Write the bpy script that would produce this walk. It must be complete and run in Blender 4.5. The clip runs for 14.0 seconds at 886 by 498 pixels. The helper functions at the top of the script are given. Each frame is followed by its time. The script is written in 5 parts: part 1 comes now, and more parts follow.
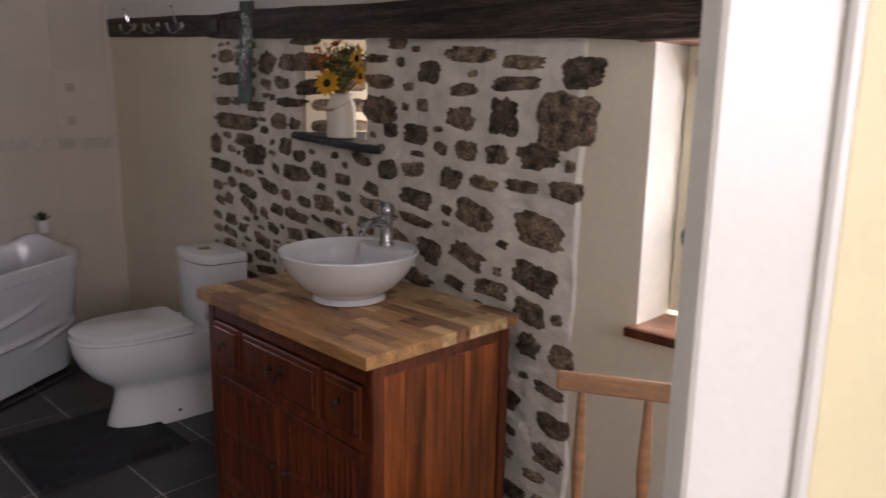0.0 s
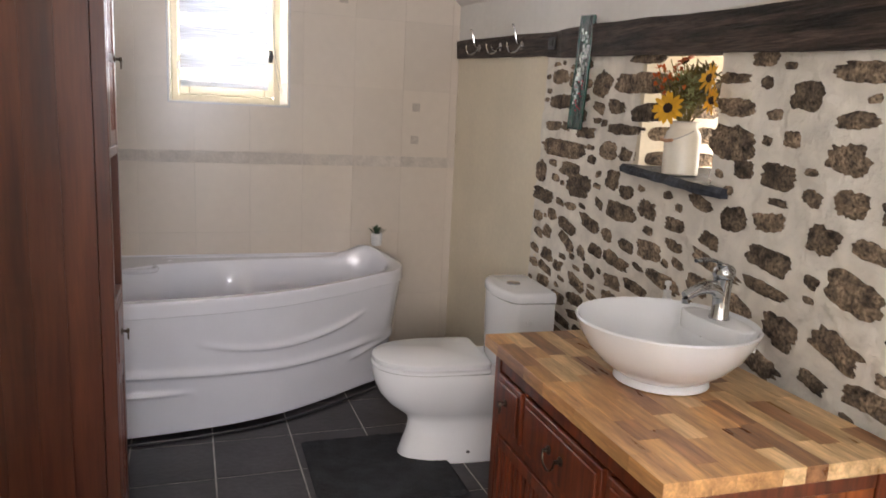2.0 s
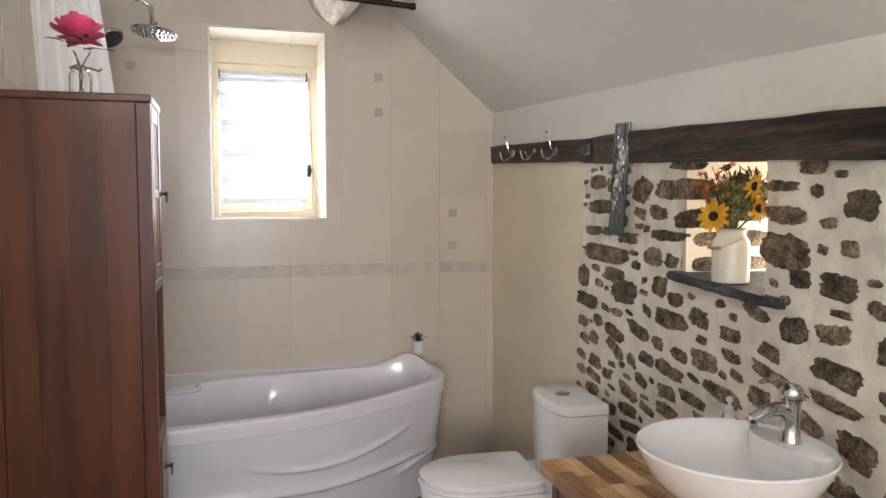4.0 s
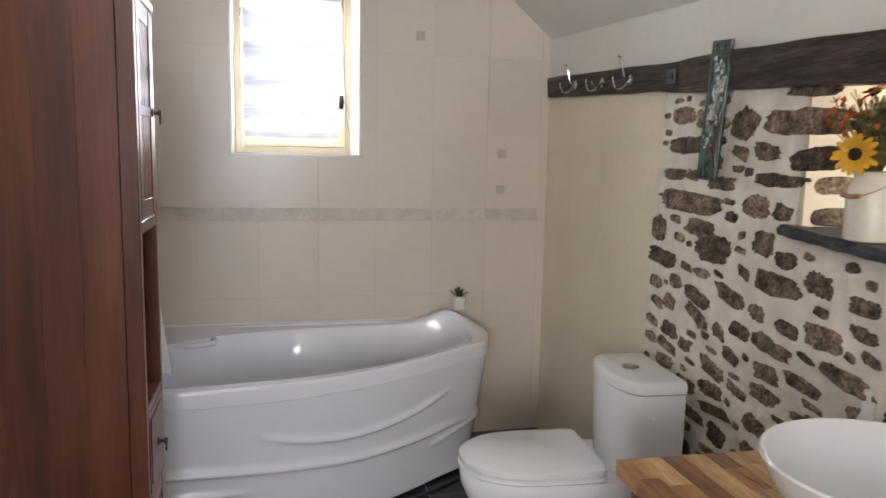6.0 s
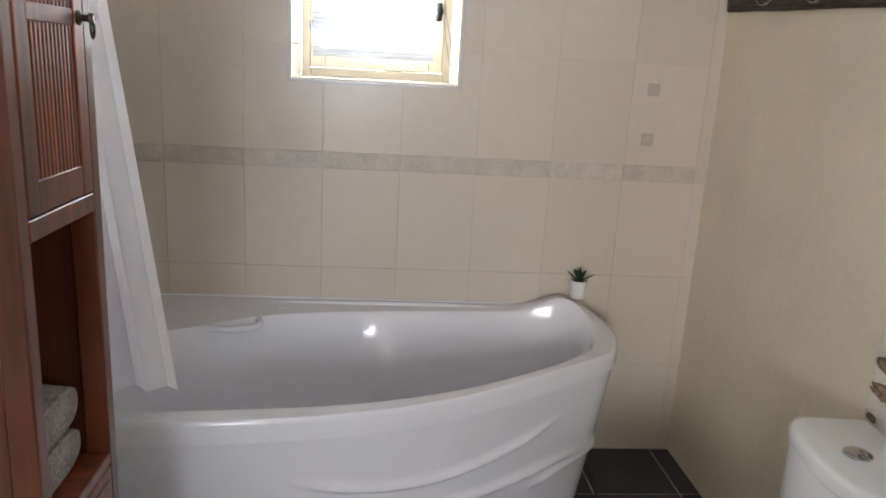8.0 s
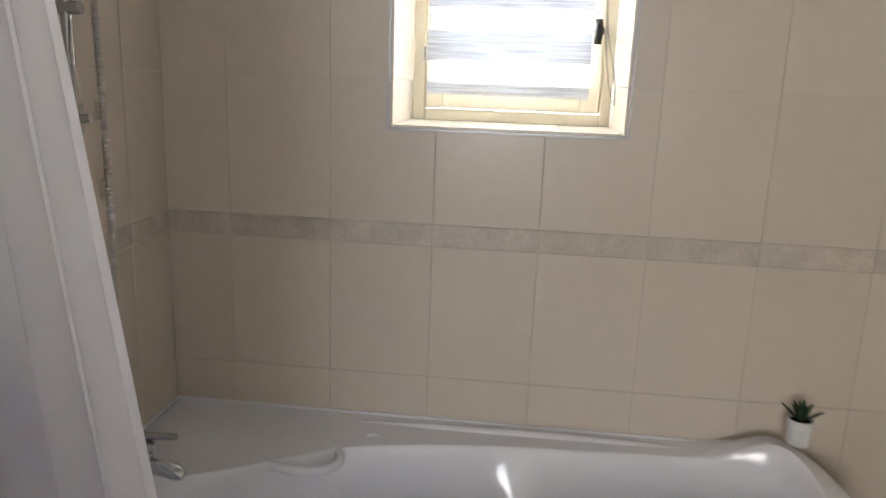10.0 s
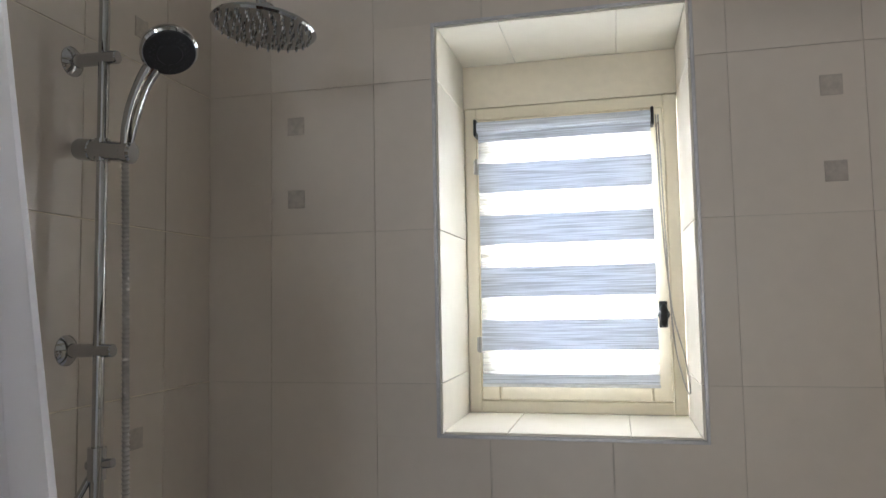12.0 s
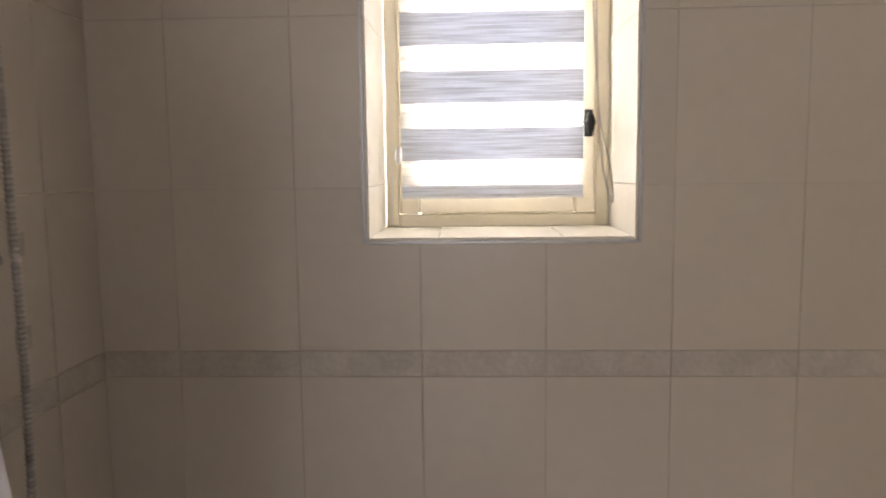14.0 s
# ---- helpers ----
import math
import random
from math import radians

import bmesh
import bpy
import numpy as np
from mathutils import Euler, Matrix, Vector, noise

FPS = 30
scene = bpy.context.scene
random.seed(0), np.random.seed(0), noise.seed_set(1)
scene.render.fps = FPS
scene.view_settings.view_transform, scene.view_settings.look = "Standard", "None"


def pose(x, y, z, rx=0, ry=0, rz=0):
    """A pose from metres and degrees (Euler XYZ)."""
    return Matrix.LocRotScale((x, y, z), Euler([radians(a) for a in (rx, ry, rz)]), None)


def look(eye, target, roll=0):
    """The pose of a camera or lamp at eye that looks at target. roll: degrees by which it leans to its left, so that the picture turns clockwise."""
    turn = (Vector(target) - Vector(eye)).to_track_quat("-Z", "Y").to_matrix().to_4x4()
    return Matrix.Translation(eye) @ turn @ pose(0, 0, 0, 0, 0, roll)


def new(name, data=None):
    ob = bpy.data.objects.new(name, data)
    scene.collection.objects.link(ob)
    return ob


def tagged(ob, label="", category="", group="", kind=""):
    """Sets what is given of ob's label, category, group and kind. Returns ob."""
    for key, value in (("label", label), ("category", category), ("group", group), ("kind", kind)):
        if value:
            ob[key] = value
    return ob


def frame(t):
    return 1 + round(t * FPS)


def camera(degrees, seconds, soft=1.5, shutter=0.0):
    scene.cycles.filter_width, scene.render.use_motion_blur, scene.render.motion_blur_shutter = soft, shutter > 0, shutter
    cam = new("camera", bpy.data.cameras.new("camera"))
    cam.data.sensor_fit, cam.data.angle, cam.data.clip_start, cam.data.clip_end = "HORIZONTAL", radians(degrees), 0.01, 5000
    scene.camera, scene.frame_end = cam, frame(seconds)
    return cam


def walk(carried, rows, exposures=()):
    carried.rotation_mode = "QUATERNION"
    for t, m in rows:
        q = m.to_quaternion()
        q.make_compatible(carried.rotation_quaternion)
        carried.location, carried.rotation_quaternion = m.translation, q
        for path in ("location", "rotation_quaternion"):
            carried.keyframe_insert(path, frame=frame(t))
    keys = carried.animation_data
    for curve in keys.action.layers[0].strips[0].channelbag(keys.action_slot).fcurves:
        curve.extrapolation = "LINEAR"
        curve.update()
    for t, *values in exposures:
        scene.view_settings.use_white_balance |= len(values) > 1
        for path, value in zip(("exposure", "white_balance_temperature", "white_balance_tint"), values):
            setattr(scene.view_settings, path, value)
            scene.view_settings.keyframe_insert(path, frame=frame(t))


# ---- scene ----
cam = camera(62.6, 14.0, shutter=0.4)
PATH = [
    (0, (-1.783, -4.372, 1.412), (-0.369, -3.014, 1.016), 0.9),
    (0.5, (-1.654, -4.282, 1.414), (-0.466, -2.725, 1.007), 2.4),
    (1, (-1.587, -4.145, 1.399), (-0.633, -2.439, 0.976), 3.0),
    (1.5, (-1.531, -4.061, 1.412), (-0.756, -2.263, 1.004), 3.1),
    (2, (-1.471, -4.056, 1.417), (-0.817, -2.2, 1.059), 2.7),
    (2.5, (-1.46, -4.072, 1.459), (-0.87, -2.179, 1.194), 1.6),
    (3, (-1.459, -4.08, 1.526), (-0.899, -2.166, 1.363), 0.2),
    (3.2, (-1.469, -4.069, 1.537), (-0.904, -2.155, 1.413), -0.1),
    (5.3, (-1.484, -3.764, 1.454), (-0.95, -1.842, 1.317), 0.5),
    (5.5, (-1.447, -3.704, 1.452), (-0.928, -1.779, 1.292), 0.8),
    (6, (-1.396, -3.551, 1.459), (-0.932, -1.623, 1.196), 1.2),
    (6.5, (-1.396, -3.375, 1.456), (-1.001, -1.442, 1.134), 1.8),
    (7, (-1.32, -3.156, 1.442), (-1.018, -1.219, 1.045), 2.2),
    (7.2, (-1.27, -3.059, 1.451), (-1.0, -1.123, 1.03), 2.4),
    (9.3, (-1.205, -2.136, 1.559), (-1.223, -0.208, 1.025), 3.0),
    (9.5, (-1.191, -2.07, 1.538), (-1.263, -0.137, 1.029), 2.7),
    (10, (-1.214, -1.891, 1.556), (-1.421, 0.046, 1.103), 2.1),
    (10.5, (-1.189, -1.787, 1.564), (-1.539, 0.155, 1.239), 0.7),
    (11, (-1.163, -1.737, 1.637), (-1.569, 0.216, 1.497), -0.2),
    (11.5, (-1.141, -1.717, 1.723), (-1.6, 0.229, 1.74), -0.6),
    (12, (-1.147, -1.721, 1.743), (-1.605, 0.22, 1.892), -1.0),
    (12.5, (-1.198, -1.715, 1.718), (-1.62, 0.234, 1.872), -1.0),
    (13, (-1.281, -1.717, 1.668), (-1.654, 0.247, 1.734), -0.7),
    (13.5, (-1.276, -1.674, 1.609), (-1.599, 0.298, 1.526), -0.7),
    (14, (-1.326, -1.622, 1.591), (-1.41, 0.364, 1.372), -0.7),
]
walk(cam, [(t, look(eye, target, roll)) for t, eye, target, roll in PATH],
     [(0, -0.65, 6400, 24), (0.5, 0.0, 6350, 23), (1.2, 0.45, 6450, 19), (3.2, 0.76, 6650, 17), (5.5, 0.62, 6400, 15), (7.2, 0.82, 6250, 14), (9.5, 0.5, 6600, 11), (10.5, 0.4, 6500, 12), (11.2, 0.0, 6150, 10), (12.5, -0.1, 6100, 10), (13.4, -0.1, 6700, 14), (14.0, -0.1, 7100, 19)])

# exposure, world, sun, daylight through the openings and lamps in the unseen hall
scene.view_settings.exposure = 0.0
SUN_ELEV, SUN_AZ = radians(38), radians(128)   # azimuth clockwise from +y
world = bpy.data.worlds.new("sky")
scene.world = world
world.use_nodes = True
wn = world.node_tree
sky = wn.nodes.new("ShaderNodeTexSky")
sky.sky_type, sky.sun_disc = "NISHITA", False
sky.sun_elevation, sky.sun_rotation = SUN_ELEV, SUN_AZ
wn.links.new(sky.outputs[0], wn.nodes["Background"].inputs[0])
wn.nodes["Background"].inputs[1].default_value = 0.15
sun_data = bpy.data.lights.new("sun", "SUN")
sun_data.energy, sun_data.angle, sun_data.color = 4.0, radians(0.5), (1, 0.93, 0.82)
sun = new("sun", sun_data)
sd = Vector((math.sin(SUN_AZ) * math.cos(SUN_ELEV), math.cos(SUN_AZ) * math.cos(SUN_ELEV), math.sin(SUN_ELEV)))
sun.matrix_world = look(sd * 20, (0, 0, 0))


def daylight(name, eye, target, w, h, power, color=(0.86, 0.93, 1.0)):
    """An area lamp in place of the sky, in a window's opening or the unseen hall."""
    d = bpy.data.lights.new(name, "AREA")
    d.shape, d.size, d.size_y, d.energy, d.color = "RECTANGLE", w, h, power, color
    ob = new(name, d)
    ob.matrix_world = look(eye, target)
    return ob


daylight("sky_north_window", (-1.265, 0.400, 1.87), (-1.265, -1, 1.87), 0.54, 0.84, 46, (0.97, 0.98, 1.0))
daylight("sky_side_window", (0.262, -3.70, 1.19), (-1, -3.70, 1.19), 0.54, 0.72, 112, (0.80, 0.89, 1.0))
daylight("sky_niche", (0.43, -2.075, 1.46), (-1, -2.075, 1.4), 0.36, 0.38, 1.2, (1, 0.95, 0.85))
# Two lamps added unseen in the hall behind; no window opening is built there.
daylight("unseen_hall_daylight", (-2.6, -7.3, 1.7), (-0.6, -1.5, 1.3), 1.8, 1.5, 94, (1.0, 0.97, 0.95))
daylight("unseen_hall_fill", (-1.45, -7.35, 1.7), (-1.7, 0, 1.3), 0.9, 1.2, 46, (0.84, 0.91, 1.0))

# ---- materials ----


def mat(name, base, rough=0.5, metal=0.0, var=0.08, scale=6.0, fine=0.05, fscale=90.0, bump=0.15, stretch=(1, 1, 1), coat=0.0,
        rnd=0.0, warm=0.0, dist=0.002, island=False, tint=None):
    """A surface with broad and fine variation of colour and a fine relief; rnd varies it piece by piece."""
    m = bpy.data.materials.new(name)
    m.use_nodes = True
    nt = m.node_tree
    N, L = nt.nodes, nt.links
    b = N["Principled BSDF"]
    co = N.new("ShaderNodeTexCoord")
    mp = N.new("ShaderNodeMapping")
    mp.inputs["Scale"].default_value = stretch
    L.new(co.outputs["Object"], mp.inputs[0])
    info = N.new("ShaderNodeObjectInfo")
    if rnd:
        add = N.new("ShaderNodeVectorMath")
        add.operation = "ADD"
        mul = N.new("ShaderNodeVectorMath")
        mul.operation = "SCALE"
        L.new(info.outputs["Random"], mul.inputs[0])
        mul.inputs["Scale"].default_value = 17.0
        L.new(mp.outputs[0], add.inputs[0])
        L.new(mul.outputs[0], add.inputs[1])
        vec = add.outputs[0]
    else:
        vec = mp.outputs[0]
    n1, n2 = N.new("ShaderNodeTexNoise"), N.new("ShaderNodeTexNoise")
    n1.inputs["Scale"].default_value, n1.inputs["Detail"].default_value = scale, 4
    n2.inputs["Scale"].default_value, n2.inputs["Detail"].default_value = fscale, 5
    L.new(vec, n1.inputs["Vector"]), L.new(vec, n2.inputs["Vector"])
    dark = [c * (1 - var * 2.2) for c in base]
    light = list(tint) if tint else [min(1, c * (1 + var * 1.3)) for c in base]
    mix = N.new("ShaderNodeMix")
    mix.data_type = "RGBA"
    mix.inputs["A"].default_value, mix.inputs["B"].default_value = (*dark, 1), (*light, 1)
    ramp = N.new("ShaderNodeMapRange")
    ramp.inputs["From Min"].default_value, ramp.inputs["From Max"].default_value = 0.3, 0.7
    L.new(n1.outputs["Fac"], ramp.inputs["Value"])
    L.new(ramp.outputs[0], mix.inputs["Factor"])
    hsv = N.new("ShaderNodeHueSaturation")
    L.new(mix.outputs["Result"], hsv.inputs["Color"])
    v = N.new("ShaderNodeMapRange")
    v.inputs["From Min"].default_value, v.inputs["From Max"].default_value = 0.25, 0.75
    v.inputs["To Min"].default_value, v.inputs["To Max"].default_value = 1 - fine * 2, 1 + fine * 2
    L.new(n2.outputs["Fac"], v.inputs["Value"])
    val = v.outputs[0]
    if rnd:
        r = N.new("ShaderNodeMapRange")
        r.inputs["To Min"].default_value, r.inputs["To Max"].default_value = 1 - rnd, 1 + rnd
        if island:
            g = N.new("ShaderNodeNewGeometry")
            L.new(g.outputs["Random Per Island"], r.inputs["Value"])
        else:
            L.new(info.outputs["Random"], r.inputs["Value"])
        mm = N.new("ShaderNodeMath")
        mm.operation = "MULTIPLY"
        L.new(val, mm.inputs[0]), L.new(r.outputs[0], mm.inputs[1])
        val = mm.outputs[0]
    L.new(val, hsv.inputs["Value"])
    L.new(hsv.outputs[0], b.inputs["Base Color"])
    rr = N.new("ShaderNodeMapRange")
    rd = 0.02 if rough < 0.3 else 0.07
    rr.inputs["To Min"].default_value, rr.inputs["To Max"].default_value = max(0.02, rough - rd), min(1, rough + rd)
    L.new(n1.outputs["Fac"], rr.inputs["Value"])
    L.new(rr.outputs[0], b.inputs["Roughness"])
    b.inputs["Metallic"].default_value = metal
    b.inputs["Coat Weight"].default_value = coat
    b.inputs["Coat Roughness"].default_value = 0.15
    if bump:
        bp = N.new("ShaderNodeBump")
        bp.inputs["Strength"].default_value, bp.inputs["Distance"].default_value = bump, dist
        L.new(n2.outputs["Fac"], bp.inputs["Height"])
        L.new(bp.outputs[0], b.inputs["Normal"])
    return m


PLASTER = mat("cream_plaster", (0.83, 0.75, 0.60), 0.75, var=0.03, scale=2.5, fine=0.015, fscale=40, bump=0.25, dist=0.004)
CEIL = mat("white_ceiling_paint", (0.80, 0.79, 0.76), 0.8, var=0.03, scale=2, fine=0.01, fscale=30, bump=0.3, dist=0.006)
MORTAR = mat("lime_mortar", (0.83, 0.785, 0.705), 0.9, var=0.07, scale=9, fine=0.03, fscale=24, bump=0.9, dist=0.018)
STONE = mat("rubble_stone", (0.150, 0.106, 0.077), 0.88, var=0.32, scale=26, fine=0.42, fscale=110, bump=1.0, dist=0.012, rnd=0.42, tint=(0.34, 0.25, 0.17))
TILE = mat("beige_glazed_tile", (0.68, 0.61, 0.53), 0.26, var=0.010, scale=1.6, fine=0.01, fscale=25, bump=0.10, dist=0.003, rnd=0.03)
TILEL = mat("cream_reveal_tile", (0.80, 0.76, 0.66), 0.25, var=0.02, scale=3, fine=0.01, fscale=25, bump=0.08, rnd=0.02)
BORDER = mat("grey_border_tile", (0.57, 0.515, 0.455), 0.4, var=0.06, scale=16, fine=0.05, fscale=80, bump=0.3, rnd=0.05)
INSET = mat("grey_inset_tile", (0.49, 0.435, 0.375), 0.35, var=0.05, scale=60, fine=0.05, bump=0.3)
GROUT = mat("wall_grout", (0.60, 0.545, 0.47), 0.8, var=0.05, bump=0.2)
SLATE = mat("dark_floor_tile", (0.042, 0.037, 0.041), 0.38, var=0.30, scale=5, fine=0.12, fscale=45, bump=0.45, dist=0.003, rnd=0.14)
FGROUT = mat("floor_grout", (0.46, 0.43, 0.40), 0.85, var=0.2, scale=12, bump=0.3)
BEAM = mat("old_dark_beam", (0.055, 0.036, 0.030), 0.55, var=0.40, scale=9, fine=0.40, fscale=40, bump=1.0, dist=0.014, stretch=(5, 0.35, 5), tint=(0.115, 0.079, 0.062))
PURLIN = mat("whitewashed_beam", (0.62, 0.56, 0.48), 0.8, var=0.2, scale=8, fine=0.1, fscale=40, bump=0.8, dist=0.006, stretch=(4, 0.5, 4))
# Shade on the vanity's front and window light on its side are coloured in.
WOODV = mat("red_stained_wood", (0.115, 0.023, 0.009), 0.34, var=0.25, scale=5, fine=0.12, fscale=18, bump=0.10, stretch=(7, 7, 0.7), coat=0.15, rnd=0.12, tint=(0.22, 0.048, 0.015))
WOODP_LIT = mat("red_stained_lit_plank", (0.29, 0.064, 0.014), 0.34, var=0.28, scale=4, fine=0.12, fscale=18, bump=0.10, stretch=(6, 6, 0.6), coat=0.08, rnd=0.14, tint=(0.45, 0.120, 0.026))
WOODT = mat("dark_brown_stained_wood", (0.080, 0.019, 0.009), 0.32, var=0.16, scale=3.5, fine=0.09, fscale=22, bump=0.08, stretch=(5, 5, 0.35), coat=0.25, rnd=0.03, tint=(0.130, 0.035, 0.014))
STAVES = [mat("acacia_%s_stave" % n_, c_, 0.30, var=0.16, scale=5, fine=0.08, fscale=20, bump=0.06, stretch=(7, 0.9, 7), coat=0.1, rnd=0.16, tint=t_)
          for n_, c_, t_ in (("pale", (0.62, 0.36, 0.15), (0.82, 0.56, 0.29)), ("honey", (0.50, 0.235, 0.085), (0.70, 0.38, 0.15)), ("brown", (0.26, 0.105, 0.04), (0.42, 0.20, 0.085)))]
PALEWOOD = mat("pale_varnished_wood", (0.56, 0.30, 0.16), 0.35, var=0.14, scale=6, fine=0.07, fscale=30, bump=0.1, stretch=(6, 1, 6), coat=0.2)
SILLWOOD = mat("brown_sill_wood", (0.36, 0.17, 0.10), 0.4, var=0.2, scale=6, fine=0.1, fscale=30, bump=0.15, stretch=(6, 1, 6))
PORC = mat("white_porcelain", (0.83, 0.85, 0.88), 0.07, var=0.01, fine=0.004, bump=0.0, coat=0.3)
ACRYL = mat("white_acrylic", (0.81, 0.82, 0.88), 0.13, var=0.01, fine=0.004, bump=0.0, coat=0.2)
CHROME = mat("chrome", (0.50, 0.51, 0.52), 0.04, 1.0, var=0.02, fine=0.01, bump=0.0)
STEEL = mat("dull_nickel", (0.45, 0.43, 0.40), 0.28, 1.0, var=0.1, fine=0.04, bump=0.05)
BRONZE = mat("dark_tarnished_bronze", (0.10, 0.075, 0.055), 0.33, 0.85, var=0.2, fine=0.08, bump=0.08)
BLACKM = mat("black_iron", (0.02, 0.02, 0.02), 0.4, 0.5, var=0.1, bump=0.1)
DARKRUB = mat("black_plastic", (0.03, 0.03, 0.033), 0.45, var=0.1, bump=0.05)
FRAME = mat("cream_window_paint", (0.83, 0.75, 0.58), 0.4, var=0.03, scale=5, fine=0.01, bump=0.08)
DOORP = mat("white_gloss_paint", (0.80, 0.79, 0.74), 0.35, var=0.03, scale=4, fine=0.01, bump=0.08)
DOORY = mat("pale_yellow_panel", (0.82, 0.74, 0.46), 0.5, var=0.03, scale=4, fine=0.01, bump=0.08)
RUG = mat("charcoal_bath_mat", (0.026, 0.028, 0.033), 0.95, var=0.25, scale=12, fine=0.3, fscale=160, bump=1.0, dist=0.008)
TOWEL = mat("grey_terry_towel", (0.33, 0.31, 0.29), 0.95, var=0.15, scale=14, fine=0.25, fscale=160, bump=1.0, dist=0.006)
SLATESH = mat("blue_slate_shelf", (0.05, 0.058, 0.075), 0.5, var=0.35, scale=14, fine=0.3, fscale=60, bump=0.9, dist=0.006)
JUG = mat("cream_enamel", (0.80, 0.76, 0.66), 0.22, var=0.03, fine=0.01, bump=0.02)
LEAF = mat("dark_green_leaf", (0.035, 0.085, 0.035), 0.45, var=0.25, scale=12, bump=0.2, rnd=0.2)
STEM = mat("dry_stem_green", (0.20, 0.16, 0.045), 0.7, var=0.25, scale=12, bump=0.2, rnd=0.25)
YELLOW = mat("yellow_petal", (0.80, 0.42, 0.015), 0.6, var=0.12, scale=20, bump=0.1, rnd=0.12)
ORANGE = mat("orange_petal", (0.62, 0.13, 0.02), 0.6, var=0.15, scale=20, bump=0.1, rnd=0.2)
SEED = mat("brown_seed_head", (0.035, 0.018, 0.008), 0.9, var=0.2, bump=0.8)
SAGE = mat("pale_green_flower", (0.32, 0.34, 0.15), 0.8, var=0.25, scale=30, bump=0.4, rnd=0.2)
PINK = mat("pink_petal", (0.86, 0.11, 0.26), 0.6, var=0.18, scale=18, bump=0.15, rnd=0.15)
POT = mat("white_pot", (0.75, 0.76, 0.76), 0.35, var=0.02, bump=0.05)
GREENGL = mat("dark_green_fused_glass", (0.006, 0.050, 0.034), 0.2, var=0.3, scale=14, fine=0.25, fscale=50, bump=0.9, dist=0.006, stretch=(1, 2, 0.5), coat=0.1)
MOSAIC = mat("silvered_glass_fragment", (0.55, 0.60, 0.56), 0.15, 0.6, var=0.3, scale=40, bump=0.5, rnd=0.4, island=True)
REDDOT = mat("red_glass_bead", (0.35, 0.02, 0.04), 0.15, var=0.2, bump=0.1)
GRASS = mat("grass", (0.07, 0.12, 0.03), 0.9, var=0.3, scale=1.5, fine=0.2, fscale=20, bump=0.3)
FOLIAGE = mat("tree_foliage", (0.06, 0.10, 0.025), 0.8, var=0.4, scale=3, fine=0.2, bump=0.3, rnd=0.4, island=True)
BARK = mat("bark", (0.10, 0.075, 0.05), 0.9, var=0.2, bump=0.5)
BROWNM = mat("brown_metal_rod", (0.035, 0.015, 0.01), 0.3, 0.6, var=0.1, bump=0.02)


def sheer(name, color, alpha, lines, through_=0.5, low=0.55):
    """Cloth that lets light through: diffuse and translucent, with see-through gaps, and fine woven lines."""
    m = bpy.data.materials.new(name)
    m.use_nodes = True
    N, L = m.node_tree.nodes, m.node_tree.links
    N.remove(N["Principled BSDF"])
    out = N["Material Output"]
    d, t, tr = N.new("ShaderNodeBsdfDiffuse"), N.new("ShaderNodeBsdfTranslucent"), N.new("ShaderNodeBsdfTransparent")
    co, mp, n = N.new("ShaderNodeTexCoord"), N.new("ShaderNodeMapping"), N.new("ShaderNodeTexNoise")
    mp.inputs["Scale"].default_value = lines
    n.inputs["Scale"].default_value, n.inputs["Detail"].default_value = 6, 3
    L.new(co.outputs["Object"], mp.inputs[0]), L.new(mp.outputs[0], n.inputs["Vector"])
    mix = N.new("ShaderNodeMix")
    mix.data_type = "RGBA"
    mix.inputs["A"].default_value = (*[c * low for c in color], 1)
    mix.inputs["B"].default_value = (*[min(1, c * 1.15) for c in color], 1)
    mr = N.new("ShaderNodeMapRange")
    mr.inputs["From Min"].default_value, mr.inputs["From Max"].default_value = 0.35, 0.6
    L.new(n.outputs["Fac"], mr.inputs["Value"]), L.new(mr.outputs[0], mix.inputs["Factor"])
    L.new(mix.outputs["Result"], d.inputs["Color"]), L.new(mix.outputs["Result"], t.inputs["Color"])
    a, b = N.new("ShaderNodeMixShader"), N.new("ShaderNodeMixShader")
    a.inputs[0].default_value, b.inputs[0].default_value = through_, alpha
    L.new(d.outputs[0], a.inputs[1]), L.new(t.outputs[0], a.inputs[2])
    L.new(a.outputs[0], b.inputs[1]), L.new(tr.outputs[0], b.inputs[2])
    L.new(b.outputs[0], out.inputs["Surface"])
    return m


BAND = sheer("woven_blind_band", (0.76, 0.80, 0.87), 0.006, (1.2, 1.2, 60), 0.17, 0.74)
SHEER = sheer("sheer_blind_band", (0.85, 0.88, 0.92), 0.62, (1, 1, 60), 0.2)
CURTAIN = sheer("white_curtain_cloth", (0.90, 0.89, 0.97), 0.0, (0.6, 0.6, 0.3), 0.48, 0.97)


def glass(name, color=(1, 1, 1), rough=0.0):
    m = bpy.data.materials.new(name)
    m.use_nodes = True
    b = m.node_tree.nodes["Principled BSDF"]
    b.inputs["Base Color"].default_value = (*color, 1)
    b.inputs["Roughness"].default_value, b.inputs["Transmission Weight"].default_value, b.inputs["IOR"].default_value = rough, 1.0, 1.45
    return m


GLASS = glass("clear_glass")
FROST = glass("frosted_glass", (1, 1, 1), 0.6)

# ---- mesh helpers ----


def part(name, bm, material, parent=None, label="", smooth=False, kind=""):
    """Links a bmesh as one mesh object under a thing or a part."""
    me = bpy.data.meshes.new(name)
    bmesh.ops.recalc_face_normals(bm, faces=bm.faces)
    if smooth:
        for f in bm.faces:
            f.smooth = True
        for e in bm.edges:
            if len(e.link_faces) == 2 and e.calc_face_angle(0) > 0.7:
                e.smooth = False
    bm.to_mesh(me)
    bm.free()
    me.materials.append(material)
    ob = new(name, me)
    ob.parent = parent
    return tagged(ob, label, kind=kind)


